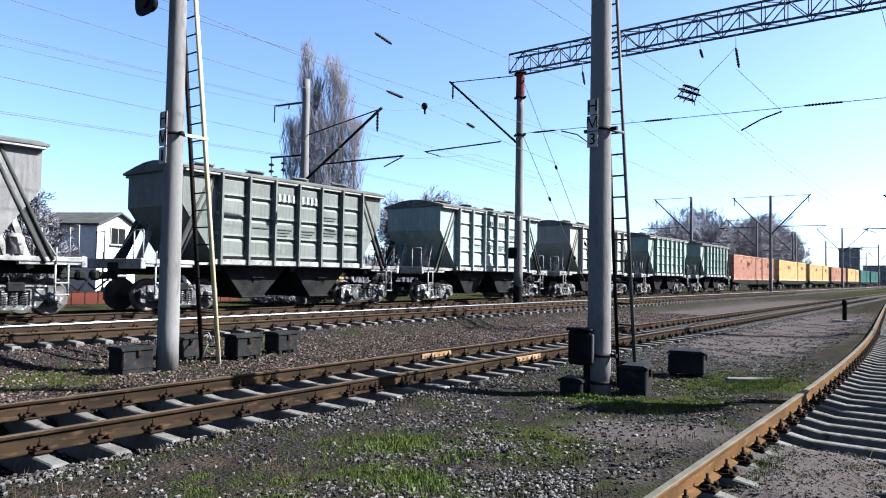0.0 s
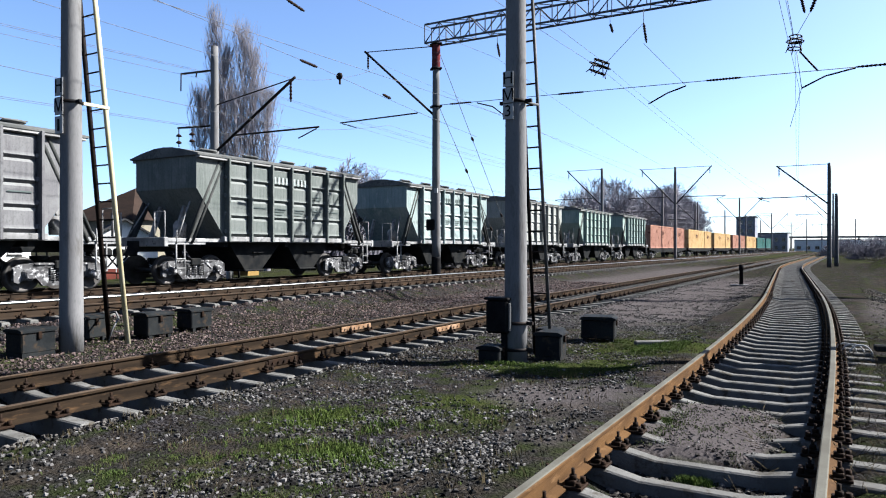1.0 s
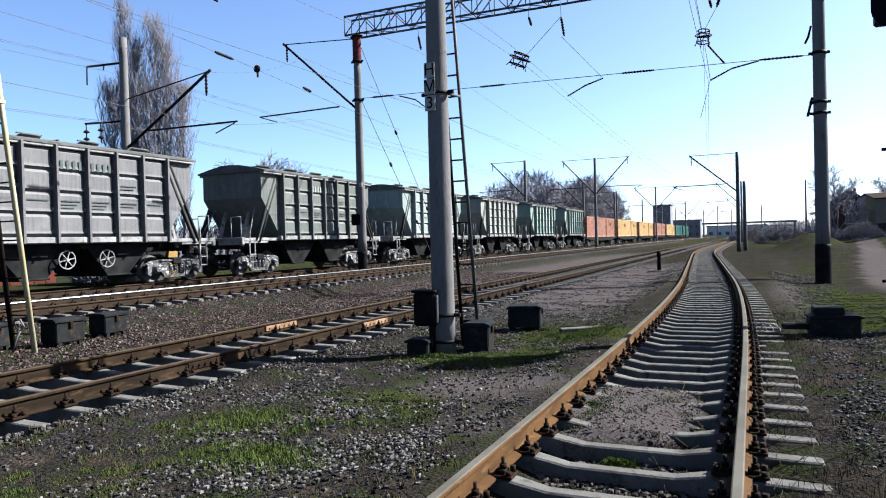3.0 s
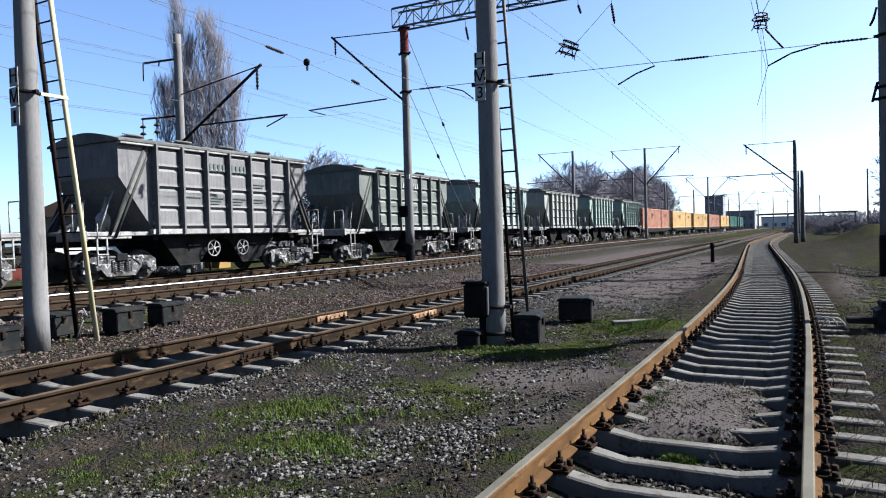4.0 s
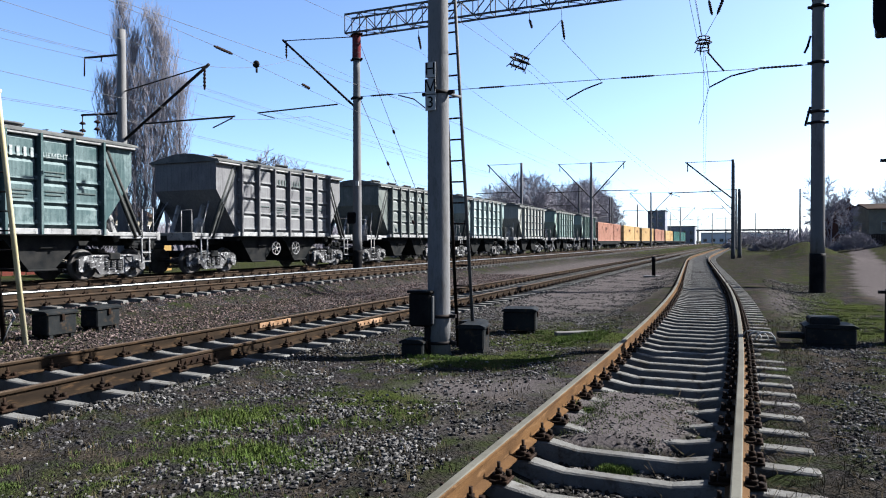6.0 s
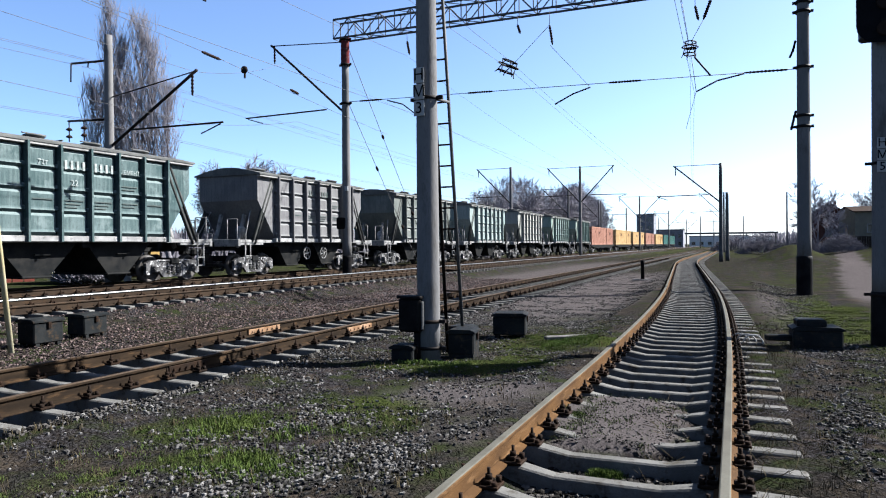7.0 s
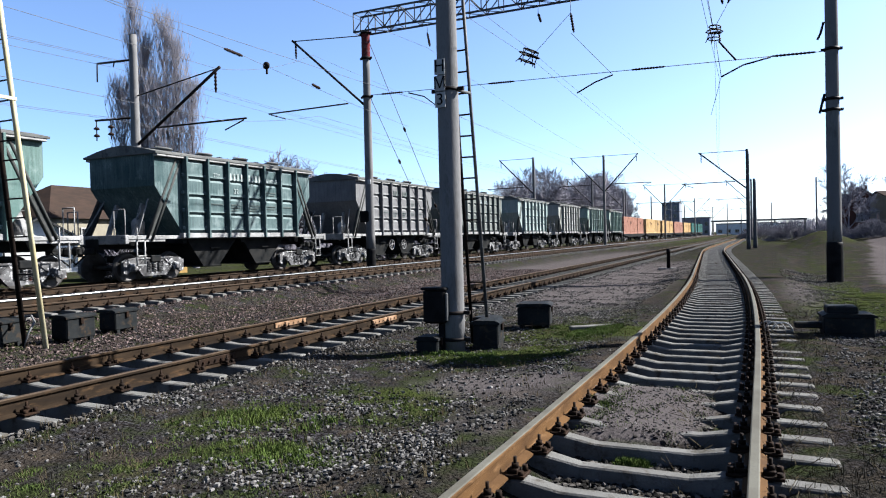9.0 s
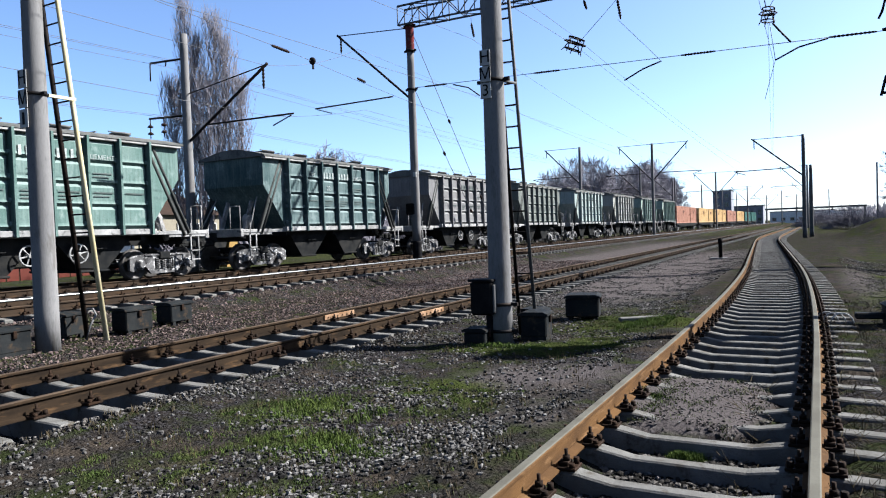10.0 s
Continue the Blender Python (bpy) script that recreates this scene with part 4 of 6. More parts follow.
def signal_head(parent, z0, z1, w, y, x=0.0):
    """Flat shield with rounded ends, lamp housings behind it and hoods before it."""
    pts = []
    r = w / 2 * 0.72
    for cx, cz, a0 in ((w / 2 - r, z1 - r, 0), (-w / 2 + r, z1 - r, 90), (-w / 2 + r, z0 + r, 180), (w / 2 - r, z0 + r, 270)):
        for k in range(6):
            an = radians(a0 + 18 * k)
            pts.append((cx + r * math.cos(an), cz + r * math.sin(an)))
    bm = bmesh.new()
    prism(bm, pts, lambda u, v, d: (x + u, y + d, v), 0, 0.03)
    hd = part("signal_head", bm, M_SHIELD, parent, "black signal head shield")
    n = max(2, round((z1 - z0) / 0.45))
    for k in range(n):
        z = z0 + (z1 - z0) * (k + 0.5) / n
        bm = bmesh.new()
        lathe(bm, (x, y + 0.03, z), (0, 1, 0), [(0, 0.15), (0.12, 0.15), (0.16, 0.10)], 14)
        part("lamp_housing", bm, M_SHIELD, hd)
        bm = bmesh.new()
        lathe(bm, (x, y, z), (0, -1, 0), [(0, 0.12), (0.02, 0.125), (0.03, 0.10)], 14)
        part("lens", bm, M_GLASS_INS, hd)


def relay_box(name, label, x, y, sx, sy, h, turn=0.0, lid=0.06, feet=True, z=None):
    """Cast trackside box on short feet with an overhanging hipped lid and a latch."""
    z = ground_z(x, y) if z is None else z
    bx = thing(name, pose(x, y, z, 0, 0, turn), label, "relay box", "trackside boxes")
    bm = bmesh.new()
    box(bm, (0, 0, h * 0.53), (sx, sy, h * 0.78), bevel=0.02)
    if feet:
        for a in (-1, 1):
            for b in (-1, 1):
                box(bm, (a * sx * 0.4, b * sy * 0.36, h * 0.07), (0.07, 0.07, h * 0.2))
    else:
        box(bm, (0, 0, h * 0.1), (sx * 0.96, sy * 0.96, h * 0.26))
    part("body", bm, M_BOX, bx)
    bm = bmesh.new()
    prism(bm, [(-sx / 2 - 0.025, 0), (sx / 2 + 0.025, 0), (sx / 2 + 0.025, lid * 0.5), (sx / 2 - 0.05, lid), (-sx / 2 + 0.05, lid), (-sx / 2 - 0.025, lid * 0.5)], lambda u, v, d: (u, d, h * 0.92 + v), -sy / 2 - 0.025, sy / 2 + 0.025)
    part("lid", bm, M_BOX, bx, "dark sheet iron lid")
    bm = bmesh.new()
    box(bm, (sx / 2 + 0.02, 0, h * 0.8), (0.03, 0.06, 0.12), bevel=0.008)
    part("latch", bm, M_IRON, bx)
    return bx


def cable(bm, pts, r=0.02):
    sweep(bm, pts, r, 6)


# signal post between the near tracks
sx, sy = -4.27, 9.62
s3 = thing("signal_post", pose(sx, sy, -0.08), "tall concrete signal post with white letter plates beside the siding", "signal post", "signal posts")
part("post", pole_mesh(0.176, 0.135, 0, 9.5, M_CONCRETE), None, s3)
plates(s3, "НМ3", -0.045, 4.42, 0.245, 0.17, -0.185)
band(s3, 3.98, 0.172); band(s3, 0.62, 0.19); band(s3, 0.22, 0.19)
signal_head(s3, 6.6, 8.6, 0.6, -0.5)
bm = bmesh.new(); box(bm, (0, -0.2, 7.6), (0.1, 0.5, 0.08)); part("bracket", bm, M_ARM, s3)
cb = thing("cable_cabinet", pose(sx, sy, -0.08), "black cast iron cabinet strapped to the signal post", "relay box")
bm = bmesh.new(); box(bm, (-0.20, -0.16, 0.72), (0.36, 0.24, 0.50), bevel=0.03); box(bm, (-0.20, -0.16, 0.99), (0.40, 0.28, 0.04), bevel=0.01); part("body", bm, M_BLACK, cb)
bm = bmesh.new(); box(bm, (0.0, -0.16, 0.72), (0.03, 0.20, 0.42), bevel=0.01); part("door", bm, M_GALV, cb, "grey side door")
bm = bmesh.new(); tube(bm, (-0.12, -0.14, 0.0), (-0.12, -0.14, 0.5), 0.06, n=10); part("cable_pipe", bm, M_BLACK, cb)
ladder("signal_ladder", "narrow black iron ladder leaning on the concrete signal post", (-4.15, 10.42, -0.05), (-4.30, 9.95, 6.6), 0.28, M_LADDER_DARK, M_GALV, M_LADDER_DARK, 20)
bm = bmesh.new(); tube(bm, (sx + 0.1, sy, 3.90), (-4.12, 10.12, 3.93), 0.025, n=6); solid("ladder_stay", bm, M_GALV, "short grey stay between ladder and signal post", "bracket")
relay_box("relay_box", "dark iron relay box at the foot of the signal post", -3.86, 10.02, 0.40, 0.42, 0.42, 8, feet=False)
relay_box("relay_box", "low dark box in the grass by the signal post", -4.55, 9.35, 0.34, 0.26, 0.22, 5, feet=False)
relay_box("relay_box", "dark iron box behind the signal ladder", -4.25, 10.95, 0.40, 0.36, 0.36, 0, feet=False)
relay_box("relay_box", "square dark relay box on short feet in thin grass", -3.88, 12.5, 0.60, 0.52, 0.44, 12)

# post beside the main line, with a pale ladder
lx, ly = -10.95, 6.72
s1 = thing("signal_post", pose(lx, ly, -0.05), "concrete signal post between the tracks with a leaning ladder", "signal post", "signal posts")
part("post", pole_mesh(0.185, 0.128, 0, 9.2, M_CONCRETE), None, s1)
plates(s1, "НМ|", -0.03, 4.50, 0.31, 0.22, -0.19)
band(s1, 4.12, 0.175)
signal_head(s1, 6.05, 8.4, 0.62, -0.62)
bm = bmesh.new(); box(bm, (0, -0.25, 7.2), (0.1, 0.6, 0.08)); box(bm, (0, -0.25, 6.5), (0.08, 0.6, 0.06)); part("bracket", bm, M_ARM, s1)
bm = bmesh.new(); box(bm, (0.1, 0.37, 4.12), (0.05, 0.46, 0.05)); part("ladder_stay", bm, M_LADDER_PALE, s1, "cream painted ladder stay")
ladder("signal_ladder", "tall ladder with one black and one cream stile", (-11.35, 7.86, -0.05), (-11.18, 6.98, 7.6), 0.54, M_LADDER_DARK, M_LADDER_PALE, M_LADDER_DARK, 24, 0.044)
relay_box("relay_box", "long dark relay box beside the signal post", -11.12, 6.16, 0.42, 0.56, 0.42, 3, feet=False)
relay_box("relay_box", "dark relay box on feet beside the ladder", -11.45, 8.66, 0.46, 0.56, 0.48, -3)
relay_box("relay_box", "dark relay box standing on ballast by the main line", -11.72, 9.86, 0.44, 0.56, 0.44, 3)
relay_box("relay_box", "small black junction box behind the ladder foot", -12.1, 7.75, 0.4, 0.5, 0.46, 10)
bm = bmesh.new()
cable(bm, [(-11.2, 7.55, 0.0), (-11.15, 7.6, 0.25), (-11.2, 7.75, 0.42), (-11.5, 7.9, 0.5), (-11.8, 7.9, 0.45)], 0.018)
solid("cable", bm, M_CONCRETE, "pale cable looping up from the ground", "cable")

# signal post east of the curving siding
rx, ry = 2.30, 13.6
s5 = thing("signal_post", pose(rx, ry, ground_z(rx, ry) - 0.05), "concrete signal post with black signal head and blackened foot", "signal post", "signal posts")
part("post", pole_mesh(0.165, 0.145, 0.9, 6.4, M_CONCRETE), None, s5)
part("painted_foot", pole_mesh(0.185, 0.178, 0, 0.95, M_BLACK), None, s5, "black painted post foot")
plates(s5, "НМ5", -0.03, 3.52, 0.195, 0.15, -0.172)
band(s5, 3.10, 0.165); band(s5, 0.9, 0.19)
signal_head(s5, 5.06, 6.35, 0.82, -0.30)
bm = bmesh.new(); box(bm, (0, -0.15, 5.9), (0.1, 0.34, 0.08)); box(bm, (0, -0.15, 5.4), (0.1, 0.34, 0.08)); part("bracket", bm, M_ARM, s5)
# added case, hidden by the shield, that widens the head's ground shadow
bm = bmesh.new(); box(bm, (0, 0.02, 5.72), (0.62, 0.5, 1.05), bevel=0.04); part("lamp_case", bm, M_SHIELD, s5, "added black case hidden behind the shield to widen its shadow")
pb = relay_box("switch_motor", "dark stepped trackside machine with white cable loops", 1.22, 12.85, 0.72, 0.50, 0.34, 4, feet=False)
bm = bmesh.new(); box(bm, (-0.08, 0, 0.42), (0.44, 0.40, 0.13), bevel=0.025); box(bm, (-0.55, 0, 0.16), (0.42, 0.16, 0.10), bevel=0.02); part("top_cover", bm, M_BOX, pb)
for k in range(3):
    bm = bmesh.new()
    pts = [(-0.95 - 0.1 * k + 0.16 * math.cos(a * 0.45), -0.15 + 0.07 * k, 0.05 + 0.16 * abs(math.sin(a * 0.45))) for a in range(8)]
    cable(bm, pts, 0.012); part("cable_loop", bm, M_WHITE, pb, "white cable loop")

bm = bmesh.new(); box(bm, (0, 0, 0.03), (0.78, 0.13, 0.07), bevel=0.012)
solid("plank", bm, M_SLEEPER, "pale weathered plank lying in thin grass", "plank", m=pose(-2.78, 12.25, ground_z(-2.78, 12.25), 2, 0, 38))

# short marker post between the sidings
bm = bmesh.new(); lathe(bm, (0, 0, 0), (0, 0, 1), [(0, 0.09), (0.75, 0.08), (0.76, 0.10), (0.98, 0.10), (1.0, 0.05)], 12)
mk = thing("marker_post", pose(-4.0, 33.9, -0.08), "short dark marker post on a pale slab", "marker post")
part("post", bm, M_BLACK, mk)
bm = bmesh.new(); box(bm, (0, 0, 0.05), (0.9, 0.5, 0.10), bevel=0.02); part("slab", bm, M_CONCRETE, mk)


# ---- overhead line portal ----
PY, PX0, PX1 = 28.9, -17.15, 2.4
m1 = thing("portal_mast", pose(PX0, PY, 0.2), "concrete portal mast with faded red band", "overhead line mast", "overhead line masts")
part("post", pole_mesh(0.22, 0.17, 1.0, 10.2, M_CONCRETE), None, m1)
part("painted_foot", pole_mesh(0.235, 0.225, -0.4, 1.05, M_BLACK), None, m1, "black painted mast foot")
part("red_band", pole_mesh(0.21, 0.2, 10.15, 11.5, M_MASTRED), None, m1, "faded red painted mast head")
for z in (8.35, 10.2, 11.4):
    band(m1, z, 0.24, h=0.10)
bm = bmesh.new(); box(bm, (0.12, -0.2, 4.25), (0.16, 0.06, 0.22)); part("number_plate", bm, M_WHITE, m1, "small white plate")
bm = bmesh.new(); box(bm, (-0.2, -0.1, 2.6), (0.5, 0.3, 0.55), bevel=0.05); part("drive_box", bm, M_BLACK, m1)
rp = thing("portal_mast", pose(PX1, PY, -0.32), "concrete portal mast with blackened foot in grass", "overhead line mast", "overhead line masts")
part("post", pole_mesh(0.245, 0.20, 1.4, 12.1, M_CONCRETE), None, rp)
part("painted_foot", pole_mesh(0.28, 0.27, -0.3, 1.5, M_BLACK), None, rp, "black painted mast foot")
for z in (6.3, 6.7, 8.5, 10.55, 10.9):
    band(rp, z, 0.26, h=0.10)
for row in ([(-0.25, 0, 9.5), (-0.35, -0.1, 9.1), (-0.45, 0, 8.9)], [(-0.25, 0, 6.9), (-0.42, -0.1, 6.2)]):
    bm = bmesh.new(); cable(bm, row, 0.045)
    part("rope_clamp", bm, M_ARM, rp)

gt = thing("lattice_beam", pose(0, PY, 0), "long grey steel lattice crossbeam of the overhead line portal", "lattice beam")
ZB, ZT, HW = 11.62, 12.52, 0.33
xs = [PX0 - 0.45 + k * 0.82 for k in range(25)]
for dy in (-HW, HW):
    for z in (ZB, ZT):
        bm = bmesh.new(); box(bm, ((xs[0] + xs[-1]) / 2, dy, z), (xs[-1] - xs[0], 0.075, 0.075)); part("chord", bm, M_GALV, gt)
for k in range(24):
    a, b = xs[k], xs[k + 1]
    for dy in (-HW, HW):
        for p, q in (((a, dy, ZB), (a, dy, ZT)), ((a, dy, ZT), (b, dy, ZB)) if k % 2 else ((a, dy, ZB), (b, dy, ZT))):
            bm = bmesh.new(); tube(bm, p, q, 0.026, n=4); part("lattice_bar", bm, M_GALV, gt)
    for z in (ZB, ZT):
        bm = bmesh.new(); tube(bm, (a, -HW, z), (b if k % 3 else a, HW, z), 0.02, n=4); part("lattice_bar", bm, M_GALV, gt)


def insulator(bm, p, q, r=0.075, n=6):
    """Rod of closely set sheds with a metal cap at each end."""
    p, q = Vector(p), Vector(q)
    L = (q - p).length
    r *= 0.8
    prof = [(0, 0.02), (L * 0.04, 0.035), (L * 0.10, 0.035)]
    for k in range(n):
        h = L * (0.10 + 0.8 * k / n)
        prof += [(h, r * 0.62), (h + L * 0.3 / n, r), (h + L * 0.55 / n, r * 0.95), (h + L * 0.6 / n, r * 0.62)]
    prof += [(L * 0.90, 0.035), (L * 0.96, 0.035), (L, 0.02)]
    lathe(bm, p, q - p, prof, 10)


def wire(name, label, pts, r=0.012, sag=0.0):
    """A hanging wire through its supports."""
    bm = bmesh.new()
    line = []
    for p, q in zip(pts, pts[1:]):
        p, q = Vector(p), Vector(q)
        k = 24
        row = [p.lerp(q, i / k) - Vector((0, 0, sag * 4 * (i / k) * (1 - i / k))) for i in range(k + 1)]
        line += row if not line else row[1:]
    sweep(bm, line, r * 0.62)
    return solid(name, bm, M_WIRE, label, "overhead wire", "overhead wires")


def stick(parent, p, q, r, name="rod", m=None):
    bm = bmesh.new(); tube(bm, p, q, r, n=6)
    return part(name, bm, m or M_ARM, parent)


# cross wire with insulators and the steady arms over each track
cw = thing("steady_wire", pose(0, PY, 0), "cross wire with dark insulators between the portal masts", "overhead wire")
stick(cw, (PX0, 0, 8.62), (PX1, 0, 8.13), 0.014, "rope", M_WIRE)
zc = lambda x: 8.62 + (8.13 - 8.62) * (x - PX0) / (PX1 - PX0)
for a, b in ((-16.4, -15.2), (-10.9, -9.7), (-4.7, -3.4), (0.4, 1.9)):
    bm = bmesh.new(); insulator(bm, (a, 0, zc(a)), (b, 0, zc(b)), 0.06, 9); part("insulator", bm, M_GLASS_INS, cw)
for pts in ([(-14.9, 0, 8.5), (-14.1, 0, 8.25), (-13.55, 0, 7.82)], [(-5.45, 0, 8.2), (-6.2, 0, 7.98), (-6.95, 0, 7.62)], [(0.4, 0, 8.15), (-0.55, 0, 7.98), (-1.33, 0, 7.62)]):
    for p, q in zip(pts, pts[1:]):
        stick(cw, p, q, 0.03, "steady_arm")
# hangers from the beam
hg = thing("wire_hangers", pose(0, PY, 0), "insulator hangers under the lattice beam", "insulator")
for x, z0, z1 in ((-13.85, 11.15, 10.5), (-8.56, 11.2, 10.8), (-7.15, 11.0, 10.15), (-1.35, 11.0, 10.4)):
    stick(hg, (x, 0, ZB), (x, 0, z0), 0.012, "hanger_rod", M_WIRE)
    bm = bmesh.new(); insulator(bm, (x, 0, z0), (x + 0.12, 0, z1), 0.075, 6); part("insulator", bm, M_GLASS_INS, hg)
bm = bmesh.new(); insulator(bm, (-0.75, 0, 11.2), (-1.05, 0, 10.4), 0.085, 7); part("insulator", bm, M_GLASS_INS, hg)
stick(hg, (-1.05, 0, 10.4), (-1.5, 0, 9.6), 0.012, "hanger_rod", M_WIRE); stick(hg, (-1.9, 0, ZB), (-1.6, 0, 9.6), 0.012, "hanger_rod", M_WIRE)
stick(hg, (-7.15, 0, 10.15), (-5.5, 0, 8.25), 0.010, "hanger_rod", M_WIRE); stick(hg, (-7.15, 0, 11.0), (-9.0, 0, 9.3), 0.010, "hanger_rod", M_WIRE)


def isolator(x, y, z, s, tilt, long):
    """Open cage of rods and horns that parts two wire sections."""
    th = thing("section_isolator", pose(x, y, z, 0, tilt, 0), "openwork section isolator hung in the overhead wire", "isolator")
    for w, d, h in ((0.26, 0.30, 0.30), (0.36, 0.40, 0.08), (0.28, 0.34, -0.24)):
        ring = [(s * long * w * math.cos(k * math.pi / 4), s * d * math.sin(k * math.pi / 4), s * h) for k in range(8)]
        for p, q in zip(ring, ring[1:] + ring[:1]):
            stick(th, p, q, 0.024)
    for k in range(5):
        a0 = k * math.pi / 2.5
        top = (s * long * 0.26 * math.cos(a0), s * 0.30 * math.sin(a0), s * 0.30)
        low = (s * long * 0.28 * math.cos(a0 + 0.7), s * 0.34 * math.sin(a0 + 0.7), -s * 0.24)
        stick(th, top, low, 0.02)
        stick(th, low, (low[0] * 1.25, low[1] * 1.2, low[2] - 0.16 * s), 0.018, "horn")
    bm = bmesh.new(); insulator(bm, (-0.24 * s * long, 0, 0.02), (0.24 * s * long, 0, 0.06), 0.06, 5); part("insulator", bm, M_GLASS_INS, th)
    return th


isolator(-1.55, PY, 9.32, 0.85, 4, 1.0)
isolator(-7.55, 24.2, 8.15, 0.75, 24, 1.55)
sg = thing("wire_stay", pose(0, PY, 0), "strut between isolator and steady arm", "bracket")
stick(sg, (-1.4, 0, 9.0), (-0.8, 0, 8.2), 0.035); stick(sg, (-1.5, 0, 9.05), (-1.33, 0, 7.62), 0.012, "rod", M_WIRE); stick(sg, (-1.33, 0, 7.62), (-1.75, 0.6, 6.3), 0.010, "rod", M_WIRE)

# wires along the tracks
wire("contact_wire", "thin contact wire above the straight siding", [(X_B, -25, 7.2), (X_B, 24.2, 8.1), (X_B, 85, 7.0), (X_B, 143, 7.0), (X_B, 300, 7.0)], 0.011, 0.12)
wire("carrier_wire", "thin carrier wire above the straight siding", [(X_B - 0.1, -25, 9.6), (X_B - 0.1, 24.2, 8.5), (X_B - 0.3, 85, 8.3), (X_B, 143, 8.3), (X_B, 300, 8.3)], 0.011, 0.35)
wire("carrier_wire", "thin carrier wire above the curving siding", [(-0.9, -20, 9.8), (-1.55, PY, 9.2), (-3.6, 68, 8.0), (-4.1, 143, 8.0)], 0.011, 0.4)
wire("contact_wire", "thin contact wire above the curving siding", [(-0.85, -20, 7.4), (-1.4, PY, 7.6), (-3.5, 68, 7.0), (-4.1, 143, 7.0)], 0.011, 0.1)
wire("carrier_wire", "carrier wire over the main line", [(X_C, -22, 10.4), (-13.85, PY, 10.45), (X_C, 85, 9.6), (X_C, 143, 9.4), (X_C, 330, 9.4)], 0.012, 0.7)
wire("contact_wire", "contact wire over the main line", [(X_C, -22, 7.3), (-13.6, PY, 7.8), (X_C, 85, 7.2), (X_C, 143, 7.2), (X_C, 330, 7.2)], 0.012, 0.1)
wire("carrier_wire", "carrier wire over the train", [(X_D + 1.2, -30, 9.2), (X_D + 1.3, 20.4, 8.3), (X_D - 1.0, PY + 1, 11.3), (X_D, 85, 10.6), (X_D, 143, 10), (X_D, 330, 10)], 0.012, 0.3)
wire("contact_wire", "contact wire over the train", [(X_D, -30, 6.9), (X_D + 1.6, 20.4, 6.3), (X_D, PY, 7.9), (X_D, 85, 7.2), (X_D, 143, 7.2), (X_D, 330, 7.2)], 0.012, 0.1)
for x0, z0, x1, z1 in ((-24.1, 9.3, -25, 9.0), (-24.2, 9.05, -25.2, 8.8), (-23.9, 9.3, -24.4, 9.0), (-24.2, 6.9, -25, 6.7), (-23.9, 6.9, -24.6, 6.7)):
    wire("feeder_wire", "thin feeder line on the masts behind the train", [(x0, -35, z0 + 0.2), (x0, 20.4, z0), (x1, 85, z1), (x1, 150, z1), (x1, 330, z1)], 0.012, 0.55)
wire("anchor_wire", "tensioned wire slanting across the main line", [(-14.3, -6, 8.6), (-14.4, 17.0, 7.42), (-14.45, 28, 6.75)], 0.012, 0.05)
for p, q in (((-14.4, 16.1, 7.45), (-14.4, 16.9, 7.41)), ((-14.4, 15.5, 9.13), (-14.4, 16.3, 9.0)), ((-14.4, 20.5, 7.24), (-14.4, 21.0, 7.18))):
    bm = bmesh.new(); insulator(bm, p, q, 0.062, 6)
    solid("insulator", bm, M_GLASS_INS, "dark insulator in a slanting wire", "insulator", "wire insulators")
bm = bmesh.new(); lathe(bm, (-14.4, 17.95, 7.36), (0, 1, 0), [(0, 0.05), (0.04, 0.12), (0.09, 0.12), (0.13, 0.05)], 12)
box(bm, (-14.4, 18.04, 7.22), (0.05, 0.05, 0.25))
solid("wire_pulley", bm, M_ARM, "small dark pulley in a slanting wire", "pulley")

gw = thing("guy_wires", pose(PX0, PY, 0.2), "two guy wires with egg insulators from mast to ground", "guy wire")
for z, dy in ((11.3, 10.2), (8.6, 8.3)):
    stick(gw, (0, 0.1, z), (0.1, dy, 0.1), 0.016, "guy", M_WIRE)
    for f in (0.35, 0.7):
        p = Vector((0, 0.1, z)).lerp(Vector((0.1, dy, 0.1)), f)
        bm = bmesh.new(); lathe(bm, p, (0, dy, -z), [(0, 0.03), (0.08, 0.07), (0.2, 0.07), (0.28, 0.03)], 8); part("egg_insulator", bm, M_GLASS_INS, gw)


def cantilever(parent, s, zb, tip_x, tip_z, z_tie, z_reg, reg_x, r=0.06):
    """Slanted boom, tie and low steady tube of a cantilever, out to the side s."""
    stick(parent, (0, 0, zb), (s * tip_x, 0, tip_z), r, "boom")
    stick(parent, (0, 0, z_tie), (s * tip_x * 0.97, 0, tip_z - 0.05), r * 0.4, "tie")
    stick(parent, (s * tip_x * 0.25, 0, z_reg + 0.05), (s * reg_x, 0, z_reg), r * 0.6, "steady_tube")
    stick(parent, (s * reg_x * 0.98, 0, z_reg - 0.05), (s * reg_x * 0.82, 0, z_reg - 0.35), r * 0.4, "steady_arm")
    bm = bmesh.new(); insulator(bm, (s * tip_x * 0.95, 0, tip_z - 0.08), (s * tip_x * 0.95, 0, tip_z - 0.95), 0.07, 5)
    part("insulator", bm, M_GLASS_INS, parent)


ca = thing("cantilever", pose(PX0, PY, 0), "dark slanted cantilever bracket on the portal mast", "bracket")
cantilever(ca, -1, 8.05, 4.3, 11.85, 11.5, 8.3, 5.9)
